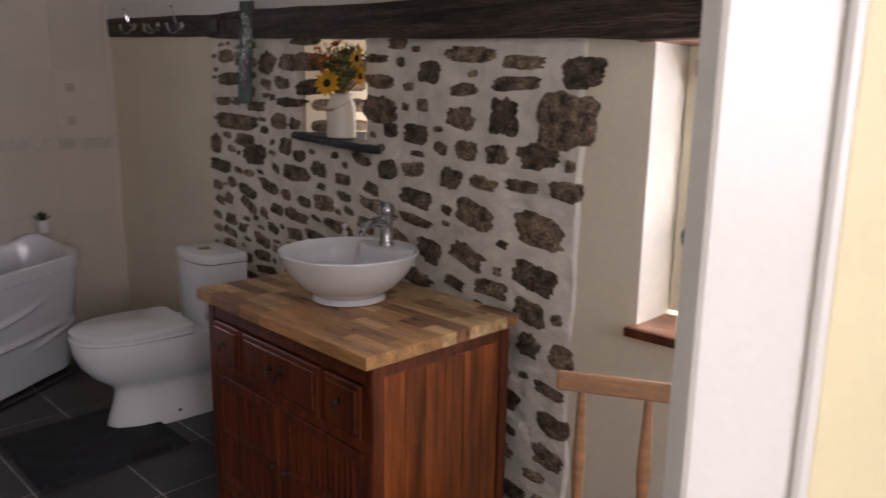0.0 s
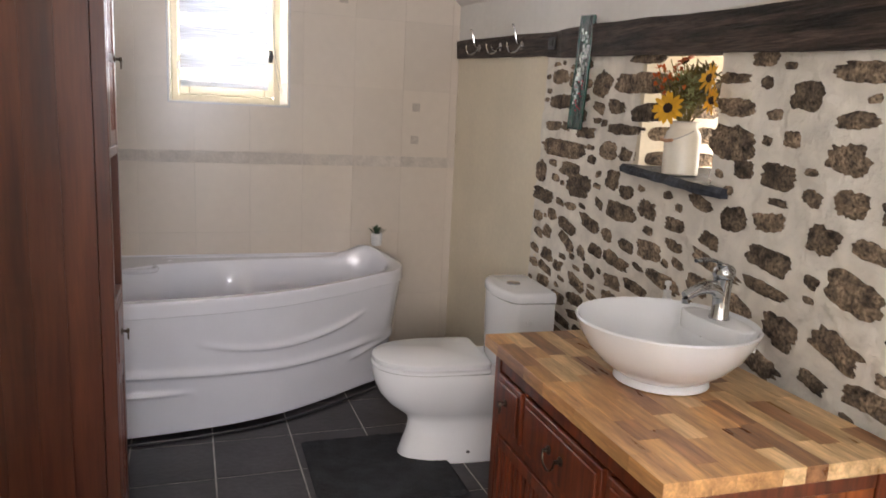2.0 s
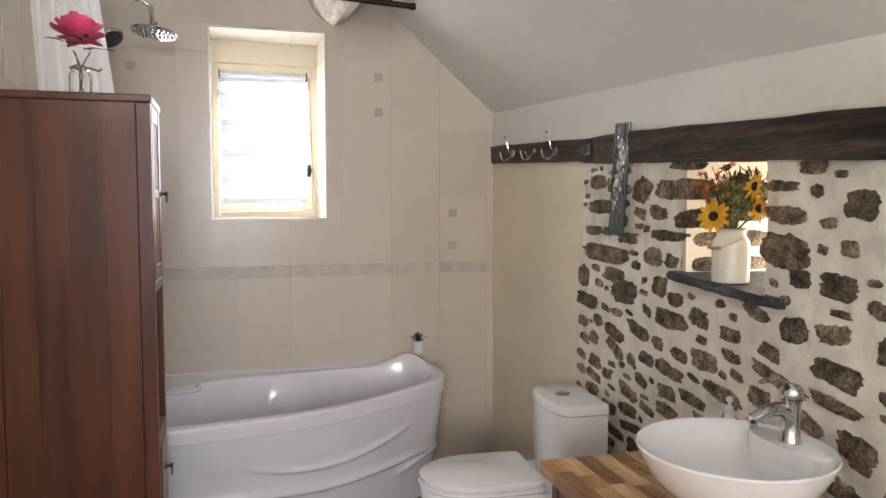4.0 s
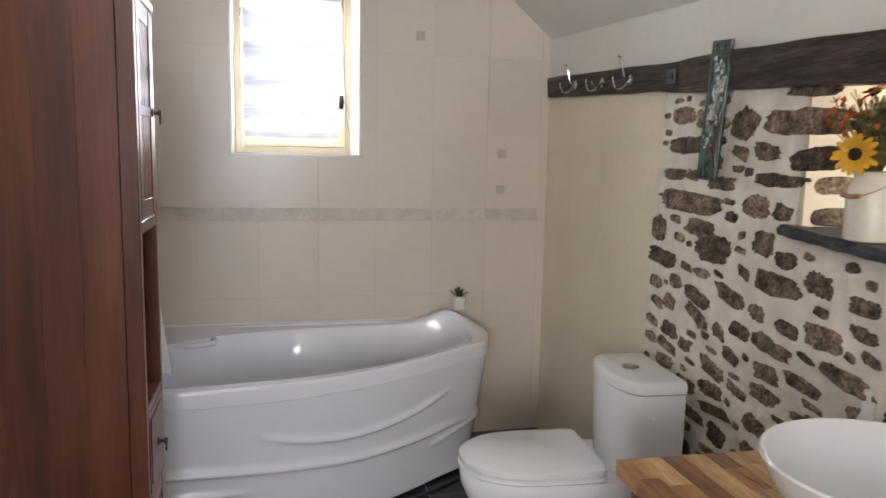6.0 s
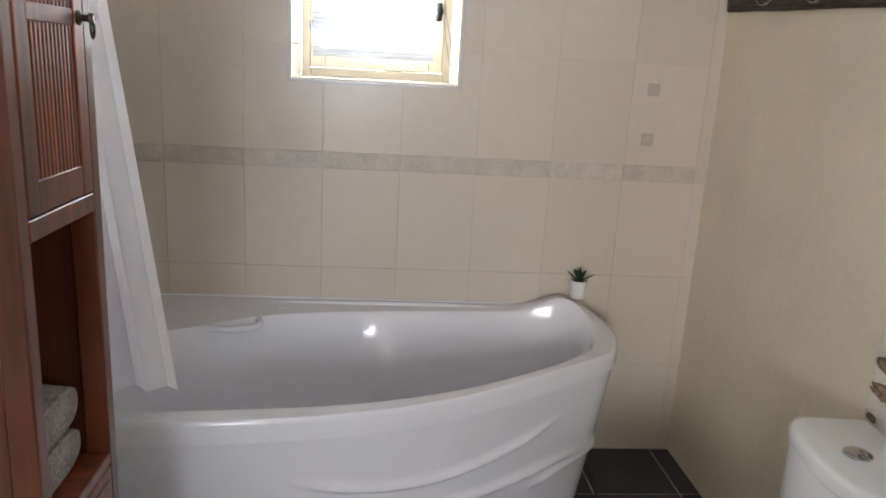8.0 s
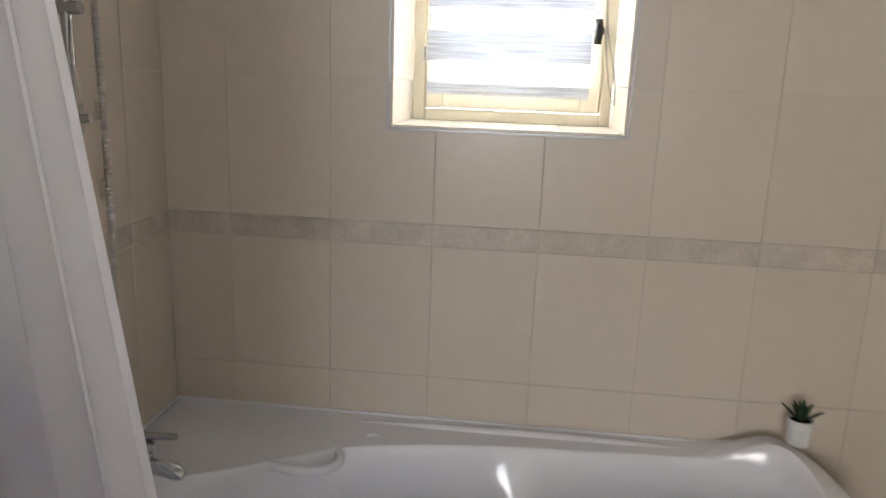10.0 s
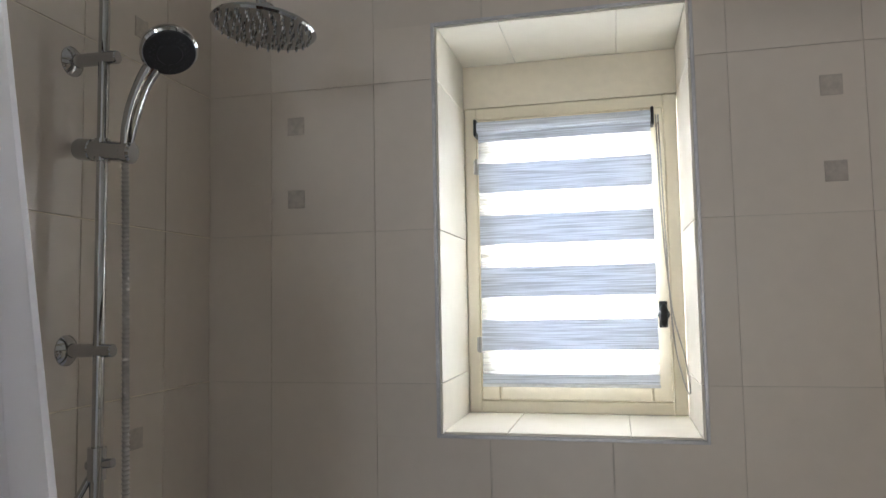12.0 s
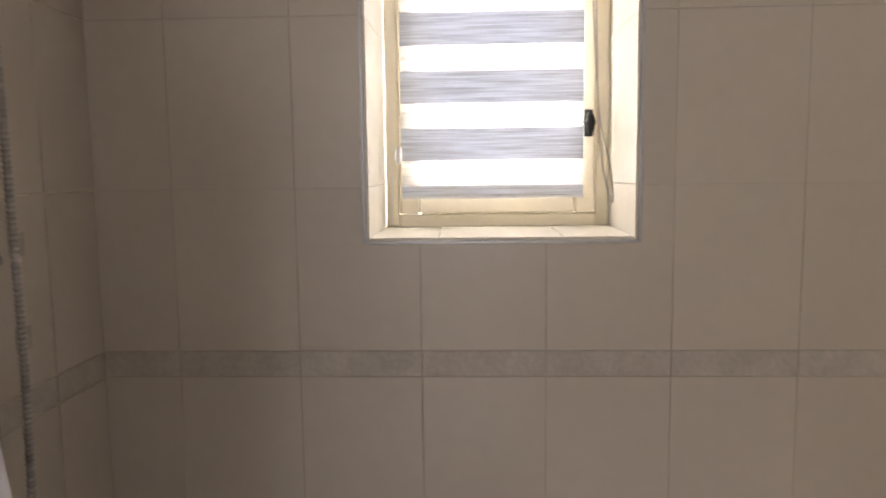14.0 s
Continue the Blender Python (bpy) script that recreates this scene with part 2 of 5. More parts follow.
def thing(name, loc, label, category, group="", rz=0, kind=""):
    ob = new(name)
    ob.matrix_world = pose(*loc, 0, 0, rz)
    ob.empty_display_size = 0.1
    return tagged(ob, label, category, group, kind)


def structure(name, bm, material, label, smooth=False):
    return part(name, bm, material, None, label, smooth, kind="structure")


def box(bm, x0, x1, y0, y1, z0, z1, bevel=0.0, m=None, seg=1):
    vs = [bm.verts.new((x, y, z)) for x in (x0, x1) for y in (y0, y1) for z in (z0, z1)]
    fs = [bm.faces.new([vs[i] for i in q]) for q in ((0, 1, 3, 2), (4, 6, 7, 5), (0, 4, 5, 1), (2, 3, 7, 6), (0, 2, 6, 4), (1, 5, 7, 3))]
    if bevel:
        es = list({e for f in fs for e in f.edges})
        r = bmesh.ops.bevel(bm, geom=es, offset=bevel, segments=seg, affect="EDGES", clamp_overlap=True)
        vs = list({v for v in r["verts"]} | {v for v in vs if v.is_valid})
    if m is not None:
        bmesh.ops.transform(bm, matrix=m, verts=[v for v in vs if v.is_valid])
    return bm


def bmb(*a, **k):
    return box(bmesh.new(), *a, **k)


def rings(bm, loops, cap0=True, cap1=True):
    """Skins closed loops of points, all of one length."""
    rows = [[bm.verts.new(p) for p in lp] for lp in loops]
    n = len(rows[0])
    for a, b in zip(rows, rows[1:]):
        for i in range(n):
            bm.faces.new((a[i], a[(i + 1) % n], b[(i + 1) % n], b[i]))
    if cap0:
        bm.faces.new(rows[0][::-1])
    if cap1:
        bm.faces.new(rows[-1])
    return bm


def lathe(bm, prof, seg=32, c=(0, 0, 0), sx=1.0, sy=1.0, m=None, cap0=True, cap1=True):
    loops = []
    for r, z in prof:
        lp = [Vector((c[0] + r * sx * math.cos(a), c[1] + r * sy * math.sin(a), c[2] + z)) for a in [2 * math.pi * i / seg for i in range(seg)]]
        loops.append([m @ p for p in lp] if m else lp)
    return rings(bm, loops, cap0, cap1)


def tube(bm, pts, r, seg=10, cap=True):
    """A round tube along points; r a number or one for each."""
    pts = [Vector(p) for p in pts]
    rs = r if isinstance(r, (list, tuple)) else [r] * len(pts)
    loops, up = [], None
    for i, p in enumerate(pts):
        d = (pts[min(i + 1, len(pts) - 1)] - pts[max(i - 1, 0)]).normalized()
        if up is None:
            up = Vector((0, 0, 1)) if abs(d.z) < 0.9 else Vector((1, 0, 0))
        s = d.cross(up).normalized()
        up = s.cross(d).normalized()
        loops.append([p + (s * math.cos(a) + up * math.sin(a)) * rs[i] for a in [2 * math.pi * k / seg for k in range(seg)]])
    return rings(bm, loops, cap, cap)


def spline(pts, n, closed=False):
    """Catmull-Rom through points, evened out by length to n points."""
    P = [Vector(p) for p in pts]
    out = []
    k = len(P) if closed else len(P) - 1
    for i in range(k):
        a, b, c, d = ((P[(i + j) % len(P)] if closed else P[min(max(i + j, 0), len(P) - 1)]) for j in (-1, 0, 1, 2))
        for s in range(12):
            t = s / 12
            out.append(0.5 * ((2 * b) + (c - a) * t + (2 * a - 5 * b + 4 * c - d) * t * t + (3 * b - a - 3 * c + d) * t ** 3))
    out.append(P[0] if closed else P[-1])
    ln = [0]
    for a, b in zip(out, out[1:]):
        ln.append(ln[-1] + (b - a).length)
    res, j = [], 0
    m = n if closed else n - 1
    for i in range(n):
        t = ln[-1] * i / m
        while j < len(ln) - 2 and ln[j + 1] < t:
            j += 1
        f = (t - ln[j]) / max(1e-9, ln[j + 1] - ln[j])
        res.append(out[j].lerp(out[j + 1], min(1, f)))
    return res


def holed(bm, u0, u1, z0, z1, d0, d1, holes, axis):
    """A wall of thickness d0..d1 over u0..u1, z0..z1 with rectangular holes through it."""
    us = sorted({u0, u1, *[h[0] for h in holes], *[h[1] for h in holes]})
    zs = sorted({z0, z1, *[h[2] for h in holes], *[h[3] for h in holes]})
    for a, b in zip(us, us[1:]):
        for c, d in zip(zs, zs[1:]):
            if any(h[0] < (a + b) / 2 < h[1] and h[2] < (c + d) / 2 < h[3] for h in holes):
                continue
            if axis == "x":
                box(bm, d0, d1, a, b, c, d)
            else:
                box(bm, a, b, d0, d1, c, d)
    return bm


# ---- large structure ----
XW = -2.184                                   # west wall
WIN = (-1.565, -0.964, 1.432, 2.43)           # north window opening: x0, x1, z0, z1
NICHE = (-2.265, -1.875, 1.255, 1.665)          # opening in the stone wall: y0, y1, z0, z1
WIN2 = (-4.0, -3.412, 0.80, 1.585)             # east window opening



def ceil_z(x, y):
    return 2.03 + 0.046 * y - 0.885 * x


structure("wall_north", holed(bmesh.new(), XW - 0.3, 0.45, -0.1, 3.6, 0.0, 0.42, [WIN], "y"), GROUT, "tiled end wall of beige glazed tiles with a grey border")
structure("wall_east", holed(bmesh.new(), -7.9, 0.0, -0.1, 2.6, 0.0, 0.45, [NICHE, WIN2], "x"), PLASTER, "cream plastered side wall with exposed rubble stone in its middle")
structure("wall_west", bmb(XW - 0.3, XW, -4.3, 0.0, -0.1, 3.6), PLASTER, "cream plastered wall, tiled beside the bath")
structure("wall_hall_north", bmb(-4.6, XW - 0.3, -4.3, -4.1, -0.1, 3.6), PLASTER, "plain wall of the room behind")
structure("wall_hall_west", bmb(-4.9, -4.6, -7.9, -4.1, -0.1, 3.6), PLASTER, "plain wall of the room behind")
structure("wall_south", bmb(-4.6, 0.0, -7.9, -7.6, -0.1, 3.6), PLASTER, "plain wall of the room behind the doorway")
bm = bmesh.new()
nx, ny = 8, 26
grid = {}
for j in range(ny + 1):
    y = 0.42 - 8.4 * j / ny
    for i, x in enumerate([0.5, 0.0, -0.2, -0.4, -0.6, -0.8, -1.0, -1.1, -4.9]):
        z = ceil_z(max(x, -1.15), max(y, -4.1))
        z += 0.012 * noise.noise(Vector((x * 2, y * 1.3, 0)))
        for k in (0, 1):
            grid[i, j, k] = bm.verts.new((x, y, z + 0.12 * k))
for j in range(ny):
    for i in range(8):
        for k in (0, 1):
            q = [grid[i, j, k], grid[i + 1, j, k], grid[i + 1, j + 1, k], grid[i, j + 1, k]]
            bm.faces.new(q if k else q[::-1])
for f in ((0, "i"), (8, "i")):
    for j in range(ny):
        bm.faces.new((grid[f[0], j, 0], grid[f[0], j + 1, 0], grid[f[0], j + 1, 1], grid[f[0], j, 1]))
for jj in (0, ny):
    for i in range(8):
        bm.faces.new((grid[i, jj, 0], grid[i + 1, jj, 0], grid[i + 1, jj, 1], grid[i, jj, 1]))
structure("ceiling", bm, CEIL, "white painted sloping ceiling under the roof", True)
structure("floor", bmb(-4.9, 0.45, -7.9, 0.42, -0.12, -0.002), FGROUT, "dark tiled floor with pale grout")
structure("ground", bmb(-400, 400, -400, 400, -0.6, -0.5), GRASS, "grass outside")

# old beam let into the east wall, sloping a little
bm = bmesh.new()
N_B = 60
loops = []
for i in range(N_B + 1):
    y = -0.02 - 4.08 * i / N_B
    zt, zb = 1.842 + 0.045 * y, 1.745 + 0.046 * y
    if y < -1.12:
        zb -= 0.008
    if y < -1.3:
        zt += 0.012 * min(1, (-1.3 - y) / 0.25)
    w = 0.018 if y > -1.27 else 0.034
    jt = [0.006 * noise.noise(Vector((k * 3.1, y * 4, 2))) for k in range(4)]
    loops.append([(-w + jt[0], y, zb + jt[1]), (-w + jt[2] - 0.004, y, zt + jt[3]), (0.05, y, zt + jt[3]), (0.05, y, zb + jt[1])])
rings(bm, loops)
structure("beam", bm, BEAM, "old dark cracked timber beam let into the wall")

# white paint above the beam
bm = bmesh.new()
up = [[(-0.004, y, 1.80 + 0.045 * max(y, -4.1)), (-0.004, y, ceil_z(0, max(y, -4.1)) + 0.06), (0.002, y, ceil_z(0, max(y, -4.1)) + 0.06), (0.002, y, 1.80 + 0.045 * max(y, -4.1))] for y in (-0.006, -1.0, -2.0, -3.0, -4.1, -7.6)]
rings(bm, up)
structure("wall_upper", bm, CEIL, "white painted strip of wall above the beam")

# whitewashed purlin under the roof
bm = bmesh.new()
loops = []
for i in range(13):
    y = -0.005 - 3.9 * i / 12
    c = Vector((-0.92, y, 2.60 + 0.046 * y))
    lp = []
    for k in range(16):
        a = 2 * math.pi * k / 16
        r = 0.115 * (1 + 0.16 * abs(math.cos(2 * a)) ** 3) + 0.005 * noise.noise(Vector((k, y * 3, 1)))
        lp.append(c + Vector((math.cos(a + 0.0) * r, 0, math.sin(a + 0.0) * r)))
    loops.append(lp)
rings(bm, loops)
structure("roof_beam", bm, PURLIN, "whitewashed round-edged roof beam", True)

# mortar sheet with the stones


def edge_l(z):
    return -1.03 - 0.10 * z / 1.68 * 1.05 + 0.025 * noise.noise(Vector((0, 7, z * 5)))


def edge_r(z):
    return -3.21 + 0.03 * noise.noise(Vector((3, 7, z * 5)))


def wall_x(y, z):
    """The face of the rough mortar."""
    return -0.010 - 0.010 * noise.noise(Vector((0, y * 3, z * 3))) - 0.007 * noise.noise(Vector((5, y * 11, z * 14))) - 0.003 * noise.noise(Vector((9, y * 30, z * 34)))


bm = bmesh.new()
NU, NV = 190, 140
vs = {}
for i in range(NU + 1):
    for j in range(NV + 1):
        z = 1.76 * j / NV
        y = edge_l(z) + (edge_r(z) - edge_l(z)) * i / NU
        y0, y1, z0, z1 = NICHE
        inn = y0 < y < y1 and z0 < z < z1
        x = wall_x(y, z)
        if i in (0, NU):
            x = 0.004
        vs[i, j] = (bm.verts.new((x, y, z)), inn)
for i in range(NU):
    for j in range(NV):
        q = [vs[i, j], vs[i + 1, j], vs[i + 1, j + 1], vs[i, j + 1]]
        if sum(v[1] for v in q) < 2:
            bm.faces.new([v[0] for v in q])
structure("wall_render", bm, MORTAR, "rough lime mortar between the rubble stones", True)
wall_east = bpy.data.objects["wall_east"]

# ---- bathtub ----
OUT = [(-2.18, -1.01), (-1.99, -1.01), (-1.79, -1.005), (-1.54, -0.985), (-1.297, -0.945), (-1.05, -0.865), (-0.812, -0.735), (-0.6, -0.59),
       (-0.47, -0.50), (-0.41, -0.40), (-0.385, -0.28), (-0.40, -0.14), (-0.43, -0.012)]
front = spline([(x, y, 0) for x, y in OUT], 100)
back = [Vector((-0.43 - 1.75 * i / 60, -0.008, 0)) for i in range(1, 60)] + [Vector((-2.18, -0.008 - 1.002 * i / 34, 0)) for i in range(0, 34)]
outer = front + back
N_T = len(outer)
INN = [(-2.06, -0.88), (-1.95, -0.935), (-1.54, -0.91), (-1.27, -0.87), (-1.02, -0.79), (-0.79, -0.665), (-0.6, -0.53), (-0.50, -0.41), (-0.465, -0.26),
       (-0.52, -0.13), (-0.7, -0.10), (-1.0, -0.11), (-1.3, -0.135), (-1.5, -0.17), (-1.61, -0.20), (-1.66, -0.225), (-1.86, -0.35), (-2.0, -0.44), (-2.07, -0.62)]
inner = spline([(x, y, 0) for x, y in INN], N_T, True)
cen = Vector((-1.25, -0.5, 0))


def bulge(p):
    """The raised headrest at the bath's rounded end."""
    return 0.066 * math.exp(-(((p.x + 0.545) / 0.11) ** 2) - ((p.y + 0.11) / 0.15) ** 2)


def ring(base, k, z, lift=1.0, tilt=0.0):
    out = []
    for p in base:
        arm = 0.055 * math.exp(-((p.x + 1.17) / 0.10) ** 2) * (p.y > -0.4) * max(0, 1 - abs(z - 0.42) / 0.17)
        out.append(Vector((cen.x + (p.x - cen.x) * k, cen.y + (p.y - cen.y) * k - arm, z + lift * bulge(p))))
    return out


tub = thing("bathtub", (-1.25, -0.5, 0), "white acrylic corner bath with moulded waves on its apron", "bathtub")
tub_inv = Matrix.Translation((1.25, 0.5, 0))
bm = bmesh.new()
mid = [a.lerp(b, 0.5) for a, b in zip(outer, inner)]
loops = [ring(outer, 0.985, 0.555, 0), ring(outer, 1.0, 0.558, 0), ring(outer, 1.0, 0.607, 0.45), ring(outer, 0.997, 0.616, 0.5), ring(outer, 0.988, 0.622, 0.6),
         ring(mid, 1.0, 0.620), ring(inner, 1.012, 0.617), ring(inner, 1.0, 0.611), ring(inner, 0.985, 0.59), ring(inner, 0.97, 0.54, 0.8), ring(inner, 0.95, 0.48, 0.6), ring(inner, 0.93, 0.42, 0.4), ring(inner, 0.90, 0.33, 0.2), ring(inner, 0.84, 0.24, 0),
         ring(inner, 0.74, 0.205, 0), ring(inner, 0.5, 0.195, 0), ring(inner, 0.2, 0.19, 0)]
rings(bm, loops, False, True)
bmesh.ops.transform(bm, matrix=tub_inv, verts=bm.verts)
part("basin", bm, ACRYL, tub, "glossy white moulded bath basin with its rim", True)


def wave(x, z):
    """Height of the moulded waves of the apron at x along it and z."""
    h = 0.0
    for x0, x1, f, amp, wd in ((-1.45, -0.62, lambda u: 0.425 - 0.26 * u + 0.28 * u * u, 0.017, 0.011),
                               (-2.3, -0.38, lambda u: 0.300 - 0.14 * max(0, u - 0.3) ** 1.2 + 0.30 * max(0, u - 0.62) ** 1.5, 0.020, 0.013),
                               (-0.70, -0.40, lambda u: 0.195 + 0.08 * u, 0.016, 0.011),
                               (-2.3, -1.45, lambda u: 0.222 - 0.02 * u, 0.015, 0.010)):
        if x0 < x < x1:
            u = (x - x0) / (x1 - x0)
            d = z - f(u)
            e = min(1, 6 * u if x0 > -2.1 else 1) * min(1, 6 * (1 - u))
            h += amp * e * (math.exp(-(d / wd) ** 2) if d < 0 else math.exp(-(d / (wd * 1.5)) ** 2))
    return h


bm = bmesh.new()
ap = spline([(x, y, 0) for x, y in OUT], 170)
rows = []
NZ = 110
for j in range(NZ + 1):
    z = 0.015 + 0.545 * j / NZ
    row = []
    for i, p in enumerate(ap):
        a, b = ap[max(i - 1, 0)], ap[min(i + 1, len(ap) - 1)]
        n = Vector(((b - a).y, -(b - a).x, 0)).normalized()
        inset = 0.007 + 0.083 * (1 - z / 0.56) ** 1.1
        q = p - n * (inset - wave(p.x, z))
        row.append(bm.verts.new((max(q.x, -2.18), min(q.y, -0.01), z)))
    rows.append(row)
for a, b in zip(rows, rows[1:]):
    for i in range(len(a) - 1):
        bm.faces.new((a[i], a[i + 1], b[i + 1], b[i]))
bmesh.ops.transform(bm, matrix=tub_inv, verts=bm.verts)
apron = part("apron", bm, ACRYL, tub, "white curved apron with raised wave mouldings", True)
sol = apron.modifiers.new("thickness", "SOLIDIFY")
sol.thickness, sol.offset = 0.005, -1
# Added dark tube that stands for the shade where the apron meets the floor.
bm = bmesh.new()
tube(bm, [(a.x + 1.25, a.y + 0.5 + 0.035, 0.007) for a in front[:96]], 0.006, 6)
part("foot_strip", bm, DARKRUB, tub, "added dark strip in place of the shade under the apron")

bm = bmesh.new()
tube(bm, [(-0.58 + 0.195 * math.cos(a) * (1 + 0.1 * math.sin(a)), 0.315 + 0.105 * math.sin(a) - 0.08 * math.cos(a), 0.6068) for a in [2 * math.pi * i / 60 for i in range(61)]], 0.012, 10)
part("soap_recess", bm, ACRYL, tub, "moulded oval soap rest in the bath's deck", True)
bm = lathe(bmesh.new(), [(0.030, 0.0), (0.020, 0.010), (0.006, 0.016)], 3, (-0.33, 0.375, 0.608), 1.3, 0.8)
part("deck_lug", bm, ACRYL, tub, "small moulded lug on the deck", True)
bm = bmesh.new()
tube(bm, spline([(-1.68 + 1.25, -0.055 + 0.5, 0.611), (-1.3 + 1.25, -0.050 + 0.5, 0.615), (-0.9 + 1.25, -0.048 + 0.5, 0.614), (-0.66 + 1.25, -0.048 + 0.5, 0.606)], 40), [0.004 + 0.012 * math.sin(math.pi * i / 39) ** 0.4 for i in range(40)], 12)
part("back_ridge", bm, ACRYL, tub, "raised moulded ridge along the wall", True)
bm = tube(bmesh.new(), [(-2.178 + 1.25, -0.99 + 0.5, 0.622), (-2.178 + 1.25, 0.5 - 0.008, 0.622), (-0.62 + 1.25, 0.5 - 0.008, 0.622)], 0.006, 8)
part("sealant", bm, ACRYL, tub, "white silicone bead against the tiles", True)

# ---- toilet ----
tlt = thing("toilet", (-0.085, -1.34, 0), "white porcelain close-coupled toilet with its lid closed", "toilet", rz=-4)


def dshape(x0, x1, w, n=40, p=2.3, nose=0.62):
    """A D-shaped outline: x0 the nose, x1 the straight back."""
    out = []
    xm = x1 + (x0 - x1) * (1 - nose)
    for i in range(n):
        a = 2 * math.pi * i / n
        c, s = math.cos(a), math.sin(a)
        yy = w / 2 * math.copysign(abs(s) ** (2 / p), s)
        if c > 0:
            xx = xm + (x0 - xm) * abs(c) ** (2 / p)
        else:
            xx = xm + (x1 - xm) * abs(c) ** (2 / 14)
            yy = w / 2 * math.copysign(abs(s) ** (2 / 14), s)
        out.append((xx, yy))
    return out


bm = bmesh.new()
prof = [(0.0, -0.575, -0.10, 0.225), (0.012, -0.58, -0.10, 0.232), (0.05, -0.568, -0.10, 0.212), (0.12, -0.545, -0.10, 0.175), (0.165, -0.538, -0.10, 0.165), (0.19, -0.548, -0.10, 0.182), (0.215, -0.585, -0.10, 0.235),
        (0.25, -0.628, -0.09, 0.288), (0.30, -0.668, -0.06, 0.335), (0.355, -0.69, -0.05, 0.362), (0.395, -0.695, -0.05, 0.37), (0.408, -0.69, -0.055, 0.362)]
rings(bm, [[(x, y, z) for x, y in dshape(a, b, w)] for z, a, b, w in prof])
part("bowl", bm, PORC, tlt, "white glazed toilet bowl on its pedestal", True)
for nm, z0, z1, e in (("seat", 0.410, 0.428, 0.0), ("lid", 0.432, 0.457, 0.004)):
    bm = bmesh.new()
    rings(bm, [[(x, y, z) for x, y in dshape(-0.70 + k, -0.235 - k * 0.5, 0.375 - 2 * k, p=2.15, nose=0.55)] for z, k in ((z0, 0.006), (z0 + 0.005, e), (z1 - 0.006, e), (z1, 0.008 + e))])
    part(nm, bm, PORC, tlt, "closed white toilet %s" % nm, True)
bm = bmesh.new()


def tankloop(k, z):
    out = []
    for i in range(44):
        t = i / 43
        a = math.pi * (t - 0.5)
        out.append((-0.125 - (0.075 + k) * math.cos(a) ** 0.8 if 0 < t < 1 else -0.06, (0.182 + k) * math.sin(a), z))
    return [(0.01, -(0.182 + k), z)] + out[1:-1] + [(0.01, 0.182 + k, z)]


rings(bm, [tankloop(-0.012, 0.395), tankloop(-0.006, 0.42), tankloop(-0.001, 0.55), tankloop(0.0, 0.69), tankloop(-0.002, 0.694)])
part("cistern", bm, PORC, tlt, "white porcelain cistern", True)
bm = bmesh.new()
rings(bm, [tankloop(-0.002, 0.696), tankloop(0.006, 0.701), tankloop(0.007, 0.724), tankloop(0.0, 0.735), tankloop(-0.012, 0.739)])
part("cistern_lid", bm, PORC, tlt, "white porcelain cistern lid", True)
bm = lathe(bmesh.new(), [(0.030, 0.738), (0.030, 0.743), (0.026, 0.746), (0.004, 0.747)], 28, (-0.105, 0, 0))
part("flush_button", bm, CHROME, tlt, "round chrome flush button", True)
bm = lathe(bmesh.new(), [(0.011, 0), (0.011, 0.006), (0.008, 0.008)], 16, m=pose(-0.10, -0.184, 0.62, 90))
part("side_cap", bm, PORC, tlt, "round white plug", True)
bm = lathe(bmesh.new(), [(0.008, 0), (0.008, 0.004)], 14, m=pose(-0.30, -0.104, 0.045, 90))
part("fixing_screw", bm, DARKRUB, tlt, "dark floor fixing screw")
bm = tube(bmesh.new(), spline([(-0.02, -0.2, 0.15), (-0.03, -0.2, 0.25), (-0.06, -0.2, 0.34), (-0.08, -0.185, 0.40)], 10), 0.006)
part("water_hose", bm, CHROME, tlt, "thin steel water hose", True)

# bath mat
bm = bmesh.new()
mx, my = 40, 44
g = {}
for i in range(mx + 1):
    for j in range(my + 1):
        g[i, j] = bm.verts.new((0.57 * i / mx, -0.567 * j / my, 0.016 + 0.003 * random.random() - (0.012 if i in (0, mx) or j in (0, my) else 0)))
for i in range(mx):
    for j in range(my):
        bm.faces.new((g[i, j], g[i, j + 1], g[i + 1, j + 1], g[i + 1, j]))
for (i0, j0, di, dj, n) in ((0, 0, 1, 0, mx), (0, my, 1, 0, mx), (0, 0, 0, 1, my), (mx, 0, 0, 1, my)):
    for k in range(n):
        a, b = g[i0 + di * k, j0 + dj * k], g[i0 + di * (k + 1), j0 + dj * (k + 1)]
        bm.faces.new((a, b, bm.verts.new((b.co.x, b.co.y, 0)), bm.verts.new((a.co.x, a.co.y, 0))))
mat_ob = thing("bath_mat", (-1.035, -1.10, 0.0), "charcoal grey shaggy bath mat on the dark floor before the toilet", "bath mat", rz=-1)
part("cloth", bm, RUG, mat_ob, "", True)

# ---- vanity ----
VZ = 0.752
van = thing("vanity_cabinet", (-0.665, -3.040, 0), "red-brown stained wooden vanity with slatted doors by stone wall", "cabinet", rz=-1.8)
VW, VD = 0.89, 0.55     # along the front (local y), depth (local x)
for a, b, c, d in ((0.02, 0.06, 0, 0.04), (0.02, 0.06, VW - 0.04, VW), (VD - 0.04, VD, 0, 0.04), (VD - 0.04, VD, VW - 0.04, VW)):
    part("leg", bmb(a, b, c, d, 0, VZ, 0.003), WOODV, van)
for z0, z1 in ((0.69, VZ), (0.50, 0.53), (0.06, 0.10)):
    part("rail", bmb(0.024, 0.05, 0.04, VW - 0.04, z0, z1, 0.002), WOODV, van)
part("stile", bmb(0.024, 0.05, VW / 2 - 0.02, VW / 2 + 0.02, 0.10, 0.50, 0.002), WOODV, van)
